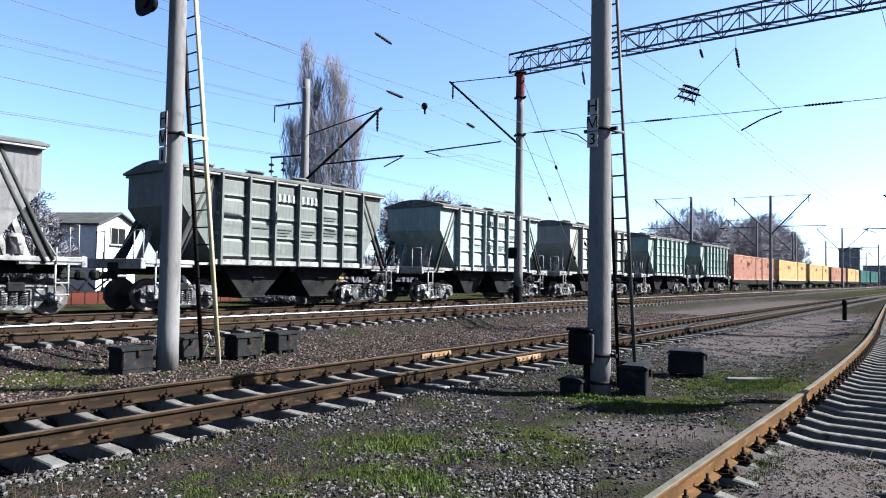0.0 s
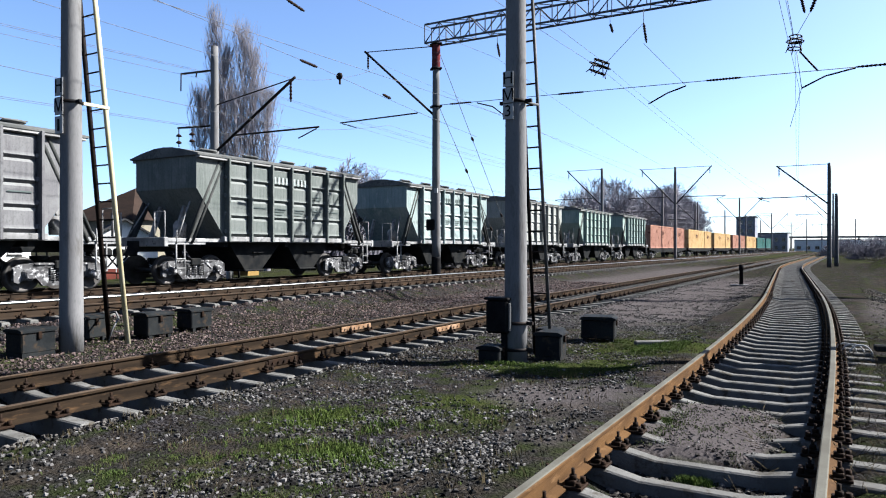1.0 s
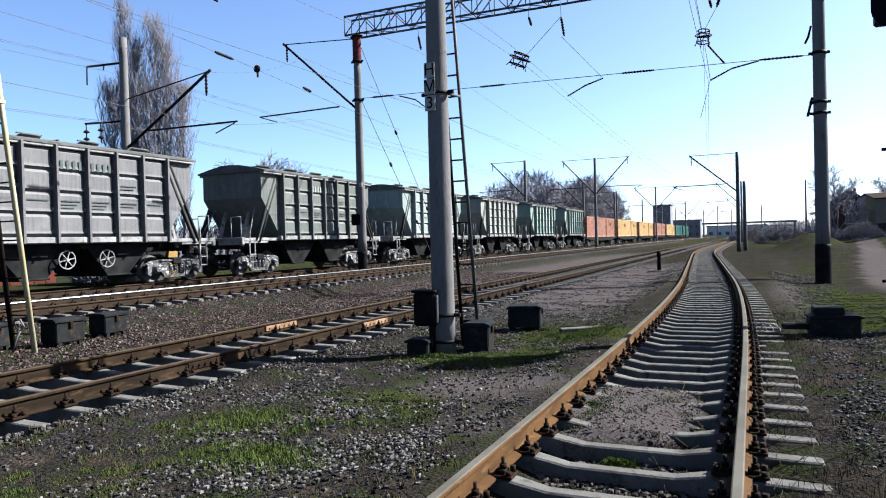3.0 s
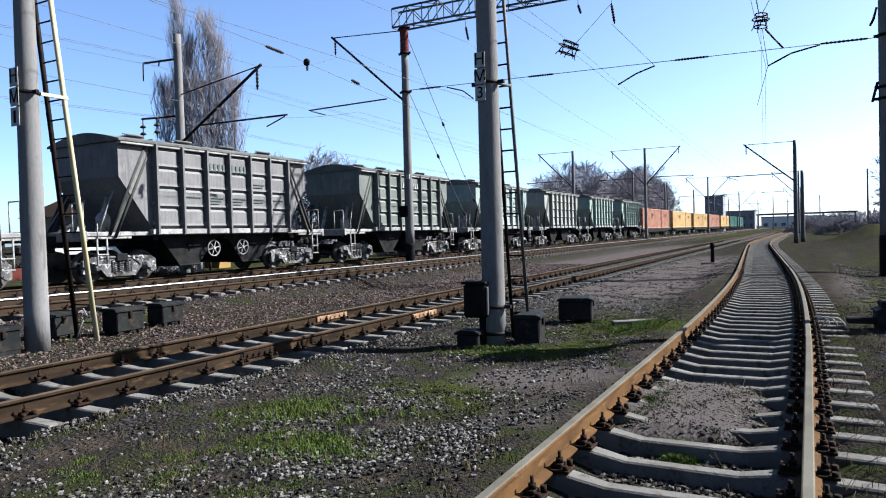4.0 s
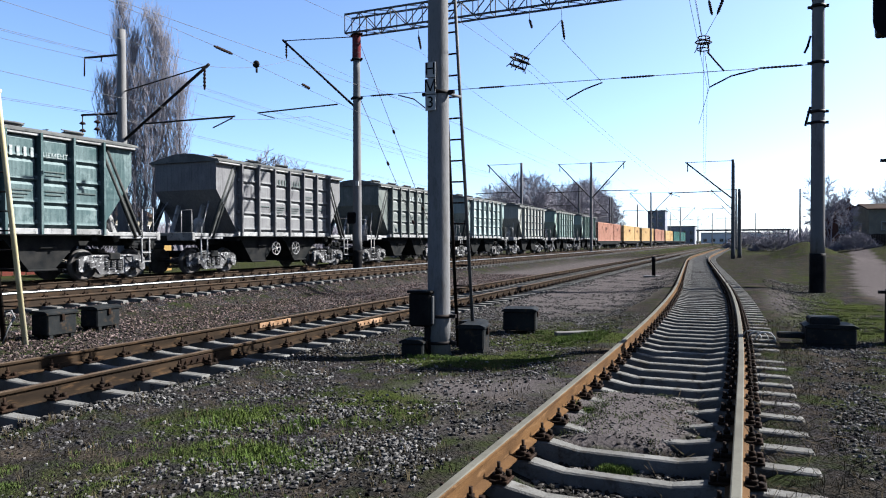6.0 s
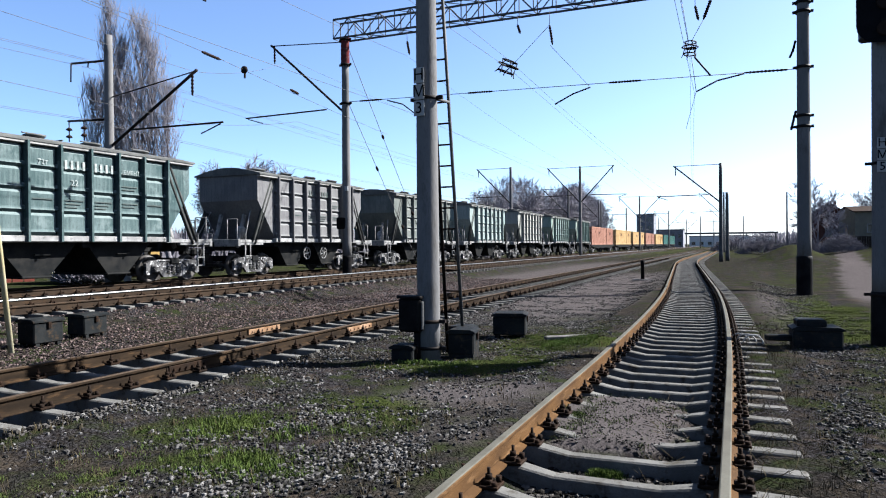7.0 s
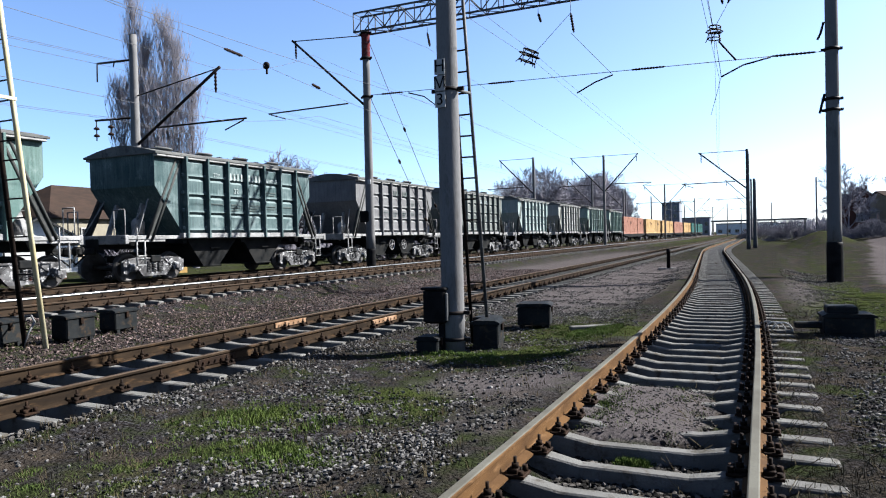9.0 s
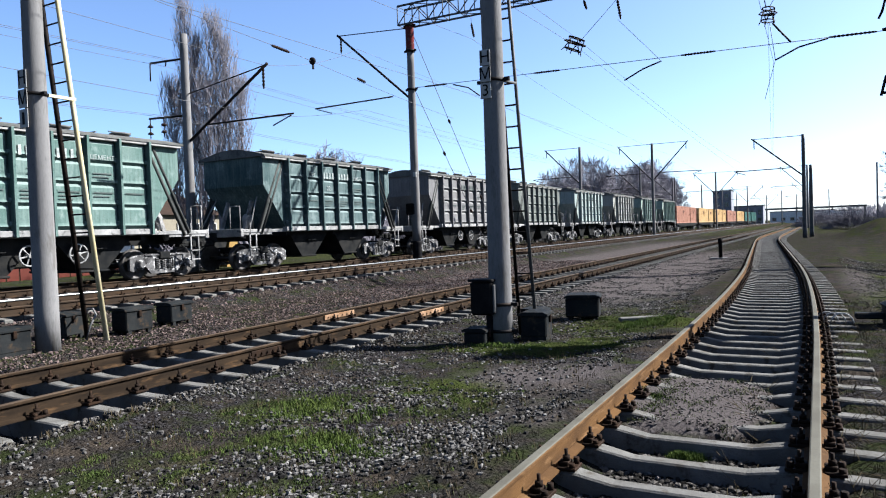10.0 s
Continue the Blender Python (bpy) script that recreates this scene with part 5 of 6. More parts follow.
# mast behind the train
tm = thing("line_mast", pose(-23.0, 20.4, 0.0), "tall concrete line mast with cross arms behind the train", "overhead line mast", "overhead line masts")
part("post", pole_mesh(0.22, 0.15, 0, 10.2, M_CONCRETE), None, tm)
cantilever(tm, 1, 5.7, 4.5, 8.35, 7.7, 6.3, 5.7)
stick(tm, (0.1, 0, 9.2), (-2.1, 0, 9.3), 0.045, "cross_arm")
for p, q in (((-2.1, 0, 9.3), (-2.12, 0, 8.55)), ((-1.1, 0, 9.25), (-1.15, 0, 9.05))):
    stick(tm, p, q, 0.028, "hook")
stick(tm, (0.1, 0, 6.85), (-2.3, 0, 6.95), 0.045, "cross_arm")
for dx in (0.05, 0.9):   # two line insulators, each two discs on a pin
    stick(tm, (-2.3 + dx, 0, 6.92), (-2.3 + dx, 0, 6.1), 0.022, "pin")
    for z in (6.55, 6.25):
        bm = bmesh.new(); lathe(bm, (-2.3 + dx, 0, z), (0, 0, 1), [(0, 0.05), (0.03, 0.13), (0.09, 0.10), (0.13, 0.04)], 10); part("insulator", bm, M_GLASS_INS, tm)


def far_mast(x, y, h, left, right, z_base=0.1, m=M_CONCRETE):
    th = thing("line_mast", pose(x, y, z_base), "distant overhead line mast with V-shaped brackets" if left and right else "distant overhead line mast with one bracket" if left or right else "plain distant line post", "overhead line mast", "overhead line masts")
    part("post", pole_mesh(0.19, 0.14, 0, h, m, 10), None, th)
    for s, on in ((-1, left), (1, right)):
        if on:
            cantilever(th, s, h * 0.6, 4.1, h - 0.05, h - 0.1, h * 0.68, 5.6, 0.07)
    return th


far_mast(-17.4, 85, 11.2, 1, 1); far_mast(-17.4, 143, 11.2, 1, 1); far_mast(-17.4, 210, 11.2, 1, 1); far_mast(-17.4, 290, 11.2, 1, 1)
far_mast(-1.1, 68, 9.0, 1, 0, 0.0, M_GALV); far_mast(-0.6, 72, 6.6, 0, 0, 0.0, M_GALV)
far_mast(-1.6, 130, 10.5, 1, 0); far_mast(-2, 200, 11, 1, 0); far_mast(9.5, 150, 11.5, 0, 0)
for x, y, h in ((-23.5, 76, 10.5), (-24, 108, 10.5), (-24.5, 140, 10.5), (-24.5, 175, 10.5), (-24.5, 215, 11), (-10.5, 250, 11), (-24.5, 255, 11), (-8, 320, 12), (-21, 118, 9), (3, 260, 11)):
    far_mast(x, y, h, (x < -20 and h > 10 and y < 160), 0)


# ---- trees ----
M_BARK = mat("grey brown bark", (0.10, 0.085, 0.07), (0.065, 0.055, 0.047), 3.0, 0.95, 0.0, 0.3, 20)
M_POPLAR = mat("poplar bark", (0.40, 0.385, 0.43), (0.28, 0.268, 0.30), 3.0, 0.95, 0.0, 0.3, 20)
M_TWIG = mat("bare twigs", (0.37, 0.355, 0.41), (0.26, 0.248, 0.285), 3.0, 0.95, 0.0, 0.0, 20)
# far trees use paler twigs: distance haze put into the colour
M_TWIG_HAZE = mat("far twigs paled for haze", (0.66, 0.63, 0.70), (0.48, 0.45, 0.50), 3.0, 0.95, 0.0, 0.0, 20)
M_MISTLE = mat("mistletoe leaves", (0.05, 0.06, 0.03), (0.035, 0.045, 0.02), 3.0, 0.9, 0.0, 0.0, 20)
M_CONIFER = mat("dark conifer needles", (0.025, 0.045, 0.022), (0.04, 0.06, 0.03), 3.0, 0.9, 0.0, 0.0, 20)


def branches(bm_wood, bm_twig, p, d, length, r, depth, rg, bend, fork, thin=0.022):
    """A limb of three bent pieces with side limbs, ending in twigs."""
    bm = bm_wood if depth > 1 else bm_twig
    seg = 3
    for k in range(seg):
        q = p + d * (length / seg)
        r1 = r * 0.78
        tube(bm, p, q, max(r, thin), max(r1, thin * 0.8), n=6 if depth > 2 else 3, caps=False)
        if depth > 0 and k > 0 or depth > 2:
            for _ in range(fork):
                ax = d.orthogonal().normalized()
                ax.rotate(Matrix.Rotation(rg.uniform(0, 6.28), 3, d))
                nd = d.copy(); nd.rotate(Matrix.Rotation(rg.uniform(0.35, 0.85) * bend, 3, ax))
                branches(bm_wood, bm_twig, q, nd, length * rg.uniform(0.5, 0.75), r1 * 0.55, depth - 1, rg, bend, fork, thin) if depth > 0 else None
        d = (d + Vector((rg.uniform(-1, 1), rg.uniform(-1, 1), rg.uniform(-0.3, 0.7))) * 0.14).normalized()
        p, r = q, r1


def bare_tree(x, y, h, seed, label, depth=5, bend=1.0, fork=2, z=None, thin=0.022, twig=None):
    rg = random.Random(seed)
    w, t = bmesh.new(), bmesh.new()
    branches(w, t, Vector((0, 0, 0)), Vector((0, 0, 1)), h * 0.46, h * 0.015, depth, rg, bend, fork, thin)
    tree = thing("tree", pose(x, y, (ground_z(x, y) if z is None else z) - 0.1), label, "tree", "bare trees")
    part("trunk", w, twig or M_BARK, tree); part("crown", t, twig or M_TWIG, tree)
    return tree


def poplar(x, y, stems):
    """Columnar poplar: leaders clothed in steep thin branches."""
    rg = random.Random(3)
    w, t = bmesh.new(), bmesh.new()
    for ox, oy, h, wid in stems:
        prev, r = Vector((ox, oy, 0)), 0.25
        n = 16
        for k in range(1, n + 1):
            q = Vector((ox + rg.uniform(-0.1, 0.1), oy + rg.uniform(-0.1, 0.1), h * k / n))
            tube(w, prev, q, r, r * 0.86, n=7, caps=False)
            prev, r = q, r * 0.86
            f = k / n
            if f < 0.16: continue
            for _ in range(7):
                a = rg.uniform(0, 6.28)
                reach = wid * (1.1 - max(0.0, 0.5 - f) * 1.6 - max(0.0, f - 0.6) * 1.7) * rg.uniform(0.25, 1.0)
                L = min(h * 1.02 - q.z, reach * rg.uniform(2.2, 3.4) + 1.0)
                if L < 0.4: continue
                d = Vector((math.cos(a) * reach, math.sin(a) * reach, L))
                b0, br = q.copy(), 0.024 * (1.2 - f) + 0.006
                for s in range(4):
                    fs = (s + 1) / 4
                    b1 = q + Vector((d.x * fs ** 0.7, d.y * fs ** 0.7, d.z * fs ** 1.15)) + Vector((rg.uniform(-.08, .08), rg.uniform(-.08, .08), 0))
                    tube(w, b0, b1, br, br * 0.7, n=4, caps=False)
                    for _ in range(4):
                        a2 = rg.uniform(0, 6.28)
                        tip = b1 + Vector((math.cos(a2) * 0.34, math.sin(a2) * 0.34, rg.uniform(0.5, 1.4)))
                        tube(t, b1, tip, 0.013, 0.005, n=3, caps=False)
                    b0, br = b1, br * 0.7
    tree = thing("poplar", pose(x, y, 0), "tall bare columnar poplar tree behind the train", "tree")
    part("trunk", w, M_POPLAR, tree); part("crown", t, M_TWIG, tree)


poplar(-37.3, 34.7, [(-0.75, -0.8, 17.5, 1.0), (-0.35, -0.4, 14.9, 1.3), (0.5, 0.55, 16.5, 1.25), (1.05, 1.1, 15.2, 1.25), (-1.35, -1.45, 11.9, 1.2), (1.6, 1.7, 12.2, 0.95), (0.1, 0.1, 12.0, 1.6)])
rt = bare_tree(-50.6, 64.4, 12.4, 21, "bare round-crowned tree with mistletoe above the wagons", 5, 1.15, 2, None, 0.03)
mb = bmesh.new()
rg = random.Random(4)
for _ in range(260):
    u = Vector((rg.gauss(0, 1), rg.gauss(0, 1), rg.gauss(0, 1))).normalized() * rg.uniform(0.2, 0.75)
    bmesh.ops.create_cone(mb, cap_ends=False, segments=3, radius1=0.09, radius2=0.0, depth=0.3, matrix=Matrix.Translation(u + Vector((1.2, 0.9, 7.6))) @ Euler((rg.uniform(0, 6), rg.uniform(0, 6), 0)).to_matrix().to_4x4())
part("mistletoe", mb, M_MISTLE, rt, "dark mistletoe clump")
copy_thing(rt, pose(-51.3, 63.6, -0.15, 0, 0, 130)); copy_thing(rt, pose(-50.2, 65.0, -0.3, 0, 0, 250))
protos = [bare_tree(-60, 168, 13.0, 31, "bare broadleaf tree in the far row", 5, 0.95, 2, None, 0.03, M_TWIG_HAZE), bare_tree(-55, 176, 12.0, 32, "bare broadleaf tree in the far row", 5, 0.8, 2, None, 0.03, M_TWIG_HAZE)]
rg = random.Random(9)
for k in range(34):
    y = 165 + k * 5.0 + rg.uniform(-3, 3)
    c = copy_thing(protos[k % 2], pose(-50 - rg.uniform(0, 14) - k * 0.2, y, -0.1, 0, 0, rg.uniform(0, 360)))
    c.scale = (rg.uniform(0.95, 1.3) * (1 + 0.02 * k),) * 3
for x, y, s in ((11.6, 118, 0.75), (24, 150, 0.8), (22, 110, 0.6)):
    c = copy_thing(protos[0], pose(x, y, ground_z(x, y), 0, 0, rg.uniform(0, 360))); c.scale = (s,) * 3
    tagged(c, "bare tree beside the houses")


bare_tree(-51.5, 20.6, 7.8, 44, "bushy bare tree beside the white house", 5, 1.25, 2, None, 0.03)
bare_tree(-54, 19.4, 8.0, 45, "bushy bare tree beside the white house", 5, 1.2, 2, None, 0.03)


def bush(x, y, w, h, seed, m, label):
    rg = random.Random(seed)
    bm = bmesh.new()
    for _ in range(900):
        a, r = rg.uniform(0, 6.28), math.sqrt(rg.uniform(0, 1))
        px, py = math.cos(a) * r * w, math.sin(a) * r * w
        top = h * (1 - r * r) * rg.uniform(0.6, 1.0) + 0.2
        p = Vector((px * 0.6, py * 0.6, 0)); q = Vector((px, py, top))
        m1_ = p.lerp(q, rg.uniform(0.3, 0.6))
        tube(bm, m1_, q + Vector((rg.uniform(-.2, .2), rg.uniform(-.2, .2), 0)), 0.035, 0.012, n=3, caps=False)
        tube(bm, q, q + Vector((rg.uniform(-.4, .4), rg.uniform(-.4, .4), rg.uniform(0, .5))), 0.03, 0.01, n=3, caps=False)
    solid("shrub", bm, m, label, "shrub", "shrubs", m=pose(x, y, ground_z(x, y) - 0.05))


for k, (x, y, w, h) in enumerate(((4, 120, 4, 3.2), (9, 112, 3.4, 3.0), (0, 160, 5, 4), (13, 104, 3, 2.4), (-30, 62, 3, 2.6), (-29, 48, 2.4, 2.2), (-31, 80, 3.5, 3.2), (-28.5, 24, 1.6, 1.3))):
    bush(x, y, w, h, 50 + k, M_TWIG, "leafless grey-brown shrub on rough ground")
bm = bmesh.new()
rg = random.Random(12)
for k in range(700):
    f = rg.random()
    a = rg.uniform(0, 6.28); r = 1.9 * (1 - f) * rg.uniform(0.3, 1)
    bmesh.ops.create_cone(bm, cap_ends=False, segments=3, radius1=0.22, radius2=0.0, depth=0.9, matrix=Matrix.Translation((math.cos(a) * r, math.sin(a) * r, 1.0 + 9.0 * f)) @ Euler((rg.uniform(1.2, 2.2), 0, a + 1.57)).to_matrix().to_4x4())
sp = thing("spruce", pose(-52, 152, 0), "dark spruce among the bare trees", "tree")
part("crown", bm, M_CONIFER, sp); bm = bmesh.new(); tube(bm, (0, 0, 0), (0, 0, 9.8), 0.2, 0.03); part("trunk", bm, M_BARK, sp)
rg = random.Random(77)
bm = bmesh.new()   # scrub behind the main line
for k in range(20000):
    y = rg.uniform(-10, 190); x = -54 + rg.uniform(-6, 6) - 0.02 * y
    if 24 < y < 42 or 18 < y < 42 and x > -53: continue
    h = rg.uniform(2.2, 5.2) * (0.75 + 0.5 * noise.noise((y * 0.12, 0, 0)))
    p = Vector((x, y, 0))
    tube(bm, p, p + Vector((rg.uniform(-.8, .8), rg.uniform(-1.2, 1.2), h)), 0.13, 0.03, n=3, caps=False)
solid("scrub_belt", bm, M_TWIG, "belt of leafless scrub behind the main line", "scrub", kind="stuff")
bm = bmesh.new()   # far woods
for k in range(2600):
    x = rg.uniform(-420, 260); y = 430 + rg.uniform(0, 160)
    if -40 < x < 10: continue
    h = rg.uniform(5, 11)
    p = Vector((x, y, 0))
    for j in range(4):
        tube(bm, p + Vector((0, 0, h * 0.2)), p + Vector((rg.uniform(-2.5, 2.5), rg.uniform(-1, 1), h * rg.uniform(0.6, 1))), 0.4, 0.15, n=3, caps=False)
solid("far_woods", bm, M_TWIG_HAZE, "far hazy belt of bare woods on the horizon", "woods", kind="stuff")


# ---- buildings ----
M_PLASTER = mat("white plaster", (1.5, 1.5, 1.45), (1.35, 1.33, 1.28), 1.0, 0.9, 0.0, 0.15, 20, (1.0, 0.98, 0.92))
M_CREAM = mat("cream plaster", (0.46, 0.42, 0.32), (0.38, 0.34, 0.27), 1.0, 0.9, 0.0, 0.15, 20)
M_REDWALL = mat("red brown brickwork", (0.16, 0.075, 0.06), (0.12, 0.062, 0.052), 1.0, 0.9, 0.0, 0.15, 20)
M_ROOF_BROWN = mat("brown roofing", (0.085, 0.058, 0.046), (0.06, 0.045, 0.038), 1.2, 0.9, 0.0, 0.3, 8, streak=4)
M_ROOF_GREY = mat("grey slate roofing", (0.15, 0.15, 0.15), (0.10, 0.10, 0.102), 1.2, 0.9, 0.0, 0.3, 8, streak=4)
M_PANE = mat("dark window glass", (0.02, 0.022, 0.026), (0.03, 0.032, 0.036), 1.0, 0.12, 0.0, 0.0, 20)
# far walls lightened towards blue-grey, haze carried by the colour
M_GREYWALL_HAZE = mat("grey panel wall paled for haze", (0.50, 0.53, 0.60), (0.38, 0.40, 0.46), 1.0, 0.9, 0.0, 0.1, 20)
M_OCHRE = mat("ochre painted steel", (0.50, 0.33, 0.12), (0.42, 0.27, 0.10), 1.0, 0.8, 0.0, 0.1, 20)
M_REDFENCE = mat("faded red fence paint", (0.20, 0.06, 0.045), (0.16, 0.05, 0.04), 1.0, 0.85, 0.0, 0.1, 20)


def window(parent, c, w, h, axis, frame_m=None):
    """Sunk dark pane with frame and sill on a wall facing -y or +x."""
    rot = Matrix.Identity(3) if axis == "y" else Matrix.Rotation(radians(90), 3, "Z")
    def bx(off, s): return (Vector(c) + rot @ Vector(off), s)
    bm = bmesh.new(); p, s = bx((0, -0.03, 0), (w, 0.05, h)); box(bm, p, s, rot)
    wd = part("window", bm, M_PANE, parent)
    for off, s in (((0, -0.06, h / 2), (w + 0.12, 0.06, 0.08)), ((0, -0.06, -h / 2), (w + 0.12, 0.06, 0.08)), ((-w / 2, -0.06, 0), (0.08, 0.06, h)), ((w / 2, -0.06, 0), (0.08, 0.06, h)), ((0, -0.055, 0), (0.05, 0.05, h))):
        bm = bmesh.new(); p, s = bx(off, s); box(bm, p, s, rot); part("frame", bm, frame_m or M_WHITE, wd)
    bm = bmesh.new(); p, s = bx((0, -0.1, -h / 2 - 0.08), (w + 0.25, 0.18, 0.05)); box(bm, p, s, rot); part("sill", bm, M_CONCRETE, wd)


def house(name, label, x, y, turn, wx, wy, wall_h, roof_h, wall_m, roof_m, hip=False, windows=(), chimney=False, base=None):
    hs = thing(name, pose(x, y, ground_z(x, y) - 0.1 if base is None else base, 0, 0, turn), label, "house")
    bm = bmesh.new()
    if hip:
        box(bm, (0, 0, wall_h / 2), (wx, wy, wall_h))
    else:   # gable ends face -y and +y
        prism(bm, [(-wx / 2, 0), (wx / 2, 0), (wx / 2, wall_h), (0, wall_h + roof_h), (-wx / 2, wall_h)], lambda u, v, d: (u, d, v), -wy / 2, wy / 2)
    part("wall", bm, wall_m, hs)
    e = 0.35
    bm = bmesh.new()
    if hip:
        r = max(0.05, wy / 2 - wx / 2 + 0.4)
        lo = [bm.verts.new(c) for c in ((-wx / 2 - e, -wy / 2 - e, wall_h), (wx / 2 + e, -wy / 2 - e, wall_h), (wx / 2 + e, wy / 2 + e, wall_h), (-wx / 2 - e, wy / 2 + e, wall_h))]
        hi = [bm.verts.new((0, -r, wall_h + roof_h)), bm.verts.new((0, r, wall_h + roof_h))]
        for f in ((lo[0], lo[1], hi[0]), (lo[1], lo[2], hi[1], hi[0]), (lo[2], lo[3], hi[1]), (lo[3], lo[0], hi[0], hi[1]), (lo[3], lo[2], lo[1], lo[0])):
            bm.faces.new(f)
    else:
        for s in (-1, 1):
            k = roof_h / (wx / 2)
            prism(bm, [(0, wall_h + roof_h + 0.02), (s * (wx / 2 + e), wall_h - e * k + 0.02), (s * (wx / 2 + e), wall_h - e * k + 0.16), (0, wall_h + roof_h + 0.16)], lambda u, v, d: (u, d, v), -wy / 2 - e, wy / 2 + e)
    part("roof", bm, roof_m, hs)
    if chimney:
        bm = bmesh.new(); box(bm, (wx * 0.15, wy * 0.1, wall_h + roof_h * 0.9), (0.5, 0.5, 1.4), bevel=0.02); part("chimney", bm, M_REDWALL, hs)
    for axis, a, z, w, h in windows:
        window(hs, (a, -wy / 2, z) if axis == "y" else (wx / 2, a, z), w, h, axis)
    return hs


house("house", "white gabled house with a dark window behind the train", -57.2, 27.5, 118, 5.0, 5.6, 5.3, 0.95, M_PLASTER, M_ROOF_GREY, False, (("y", 0.0, 4.45, 1.9, 1.35), ("y", 0.5, 1.9, 1.6, 1.2)))
house("outbuilding", "low white outbuilding with dark roof before the hipped house", -43.5, 30.3, 62, 4.2, 3.6, 2.3, 1.3, M_PLASTER, M_ROOF_GREY, False, (("x", 0.4, 1.4, 0.8, 0.9),))
house("house", "cream house with brown hipped roof behind the train", -47, 36.0, 4, 7.5, 11.0, 3.7, 2.6, M_CREAM, M_ROOF_BROWN, True, (("x", -2.6, 2.4, 0.9, 1.3), ("x", 1.2, 2.4, 0.9, 1.3), ("x", 3.0, 2.4, 0.9, 1.3), ("x", 4.4, 2.4, 0.9, 1.3)), False)
house("house", "dark red brick house with steep roof beside a bare tree", 16.6, 150, -6, 7, 9, 5.6, 2.6, M_REDWALL, M_ROOF_BROWN, False, (("x", -1, 2.6, 1.1, 1.3), ("y", 0, 2.6, 1.1, 1.3)), True, 0.9)
house("house", "pale house with dark roof at the end of a dirt road", 20.0, 120, -80, 7.0, 9, 5.2, 0.8, M_CREAM, M_ROOF_BROWN, False, (("x", -2, 2.8, 1.8, 1.2), ("x", 2, 2.8, 1.2, 1.2), ("y", 0, 2.6, 1.1, 1.3)), True, 0.9)
fn = thing("fence", pose(12.5, 108, 1.0), "dark plank fence before the houses", "fence")
for k in range(40):
    bm = bmesh.new(); box(bm, (k * 0.3, k * 0.06, 0.75), (0.26, 0.04, 1.5 + 0.05 * math.sin(k * 1.7))); part("plank", bm, M_ROOF_BROWN, fn)
bm = bmesh.new(); box(bm, (5.9, 1.25, 0.4), (11.8, 0.06, 0.1), Matrix.Rotation(0.2, 3, "Z")); part("rail", bm, M_ROOF_BROWN, fn)


def block(x, y, wx, wy, h, label, m, cols, rows):
    bl = thing("far_building", pose(x, y, 0), label, "building", "far buildings")
    bm = bmesh.new(); box(bm, (0, 0, h / 2), (wx, wy, h)); part("wall", bm, m, bl)
    bm = bmesh.new(); box(bm, (0, 0, h + 0.15), (wx + 0.4, wy + 0.4, 0.3)); part("roof", bm, M_ROOF_GREY, bl)
    for i in range(cols):
        for j in range(rows):
            window(bl, (-wx / 2 + (i + 0.5) * wx / cols, -wy / 2, 1.8 + j * 2.9), wx / cols * 0.45, 1.4, "y")


block(-29.5, 262, 6.0, 8, 12.2, "far dark block with a flat roof beyond the containers", M_GREYWALL_HAZE, 2, 4)
block(-23.0, 285, 10, 9, 7.0, "far low grey depot building", M_GREYWALL_HAZE, 4, 2)
block(-7, 360, 26, 10, 5.2, "far pale platform building on the horizon", M_PLASTER, 7, 1)
block(8, 390, 20, 10, 4.8, "far pale platform building on the horizon", M_PLASTER, 6, 1)
br = thing("footbridge", pose(-2, 400, 0), "far footbridge across the tracks", "bridge")
bm = bmesh.new(); box(bm, (0, 0, 7.2), (46, 2.2, 0.9)); part("deck", bm, M_GALV, br)
for x in (-22, -8, 8, 22):
    bm = bmesh.new(); box(bm, (x, 0, 3.5), (0.8, 1.6, 7.0)); part("pier", bm, M_CONCRETE, br)

sk = thing("skip_bin", pose(-29.2, 25.5, 0.05, 0, 0, 4), "dark open steel bin with ochre end on the far side", "steel bin")
bm = bmesh.new(); prism(bm, [(-2.2, 1.9), (2.0, 1.9), (1.5, 0.7), (-1.6, 0.7)], lambda u, v, d: (d, u, v), -1.1, 1.1); part("bin", bm, M_UNDER, sk)
bm = bmesh.new(); prism(bm, [(1.75, 0.1), (2.65, 0.1), (2.65, 2.1), (2.15, 2.1)], lambda u, v, d: (d, u, v), -1.1, 1.1); part("end_plate", bm, M_OCHRE, sk, "ochre painted end")
for a in (-1.3, 1.3):
    for b in (-0.9, 0.9):
        bm = bmesh.new(); tube(bm, (b, a, 0), (b, a, 0.75), 0.06); part("leg", bm, M_UNDER, sk)
rf = thing("low_fence", pose(-33, 10, 0), "low faded red fence behind the main line", "fence")
for k in range(24):
    bm = bmesh.new(); box(bm, (0, k * 0.62, 0.32), (0.04, 0.56, 0.55)); part("panel", bm, M_REDFENCE, rf)
bm = bmesh.new(); box(bm, (-0.06, 7.1, 0.3), (0.05, 15, 0.08)); part("rail", bm, M_REDFENCE, rf)
bm = bmesh.new(); lathe(bm, (0, 0, 0), (0, 0, 1), [(0, 0.16), (0.9, 0.16), (0.95, 0.10)], 12)
solid("marker_post", bm, M_WHITE, "short white post beyond the main line", "marker post", m=pose(-24.6, 22.7, 0.05))


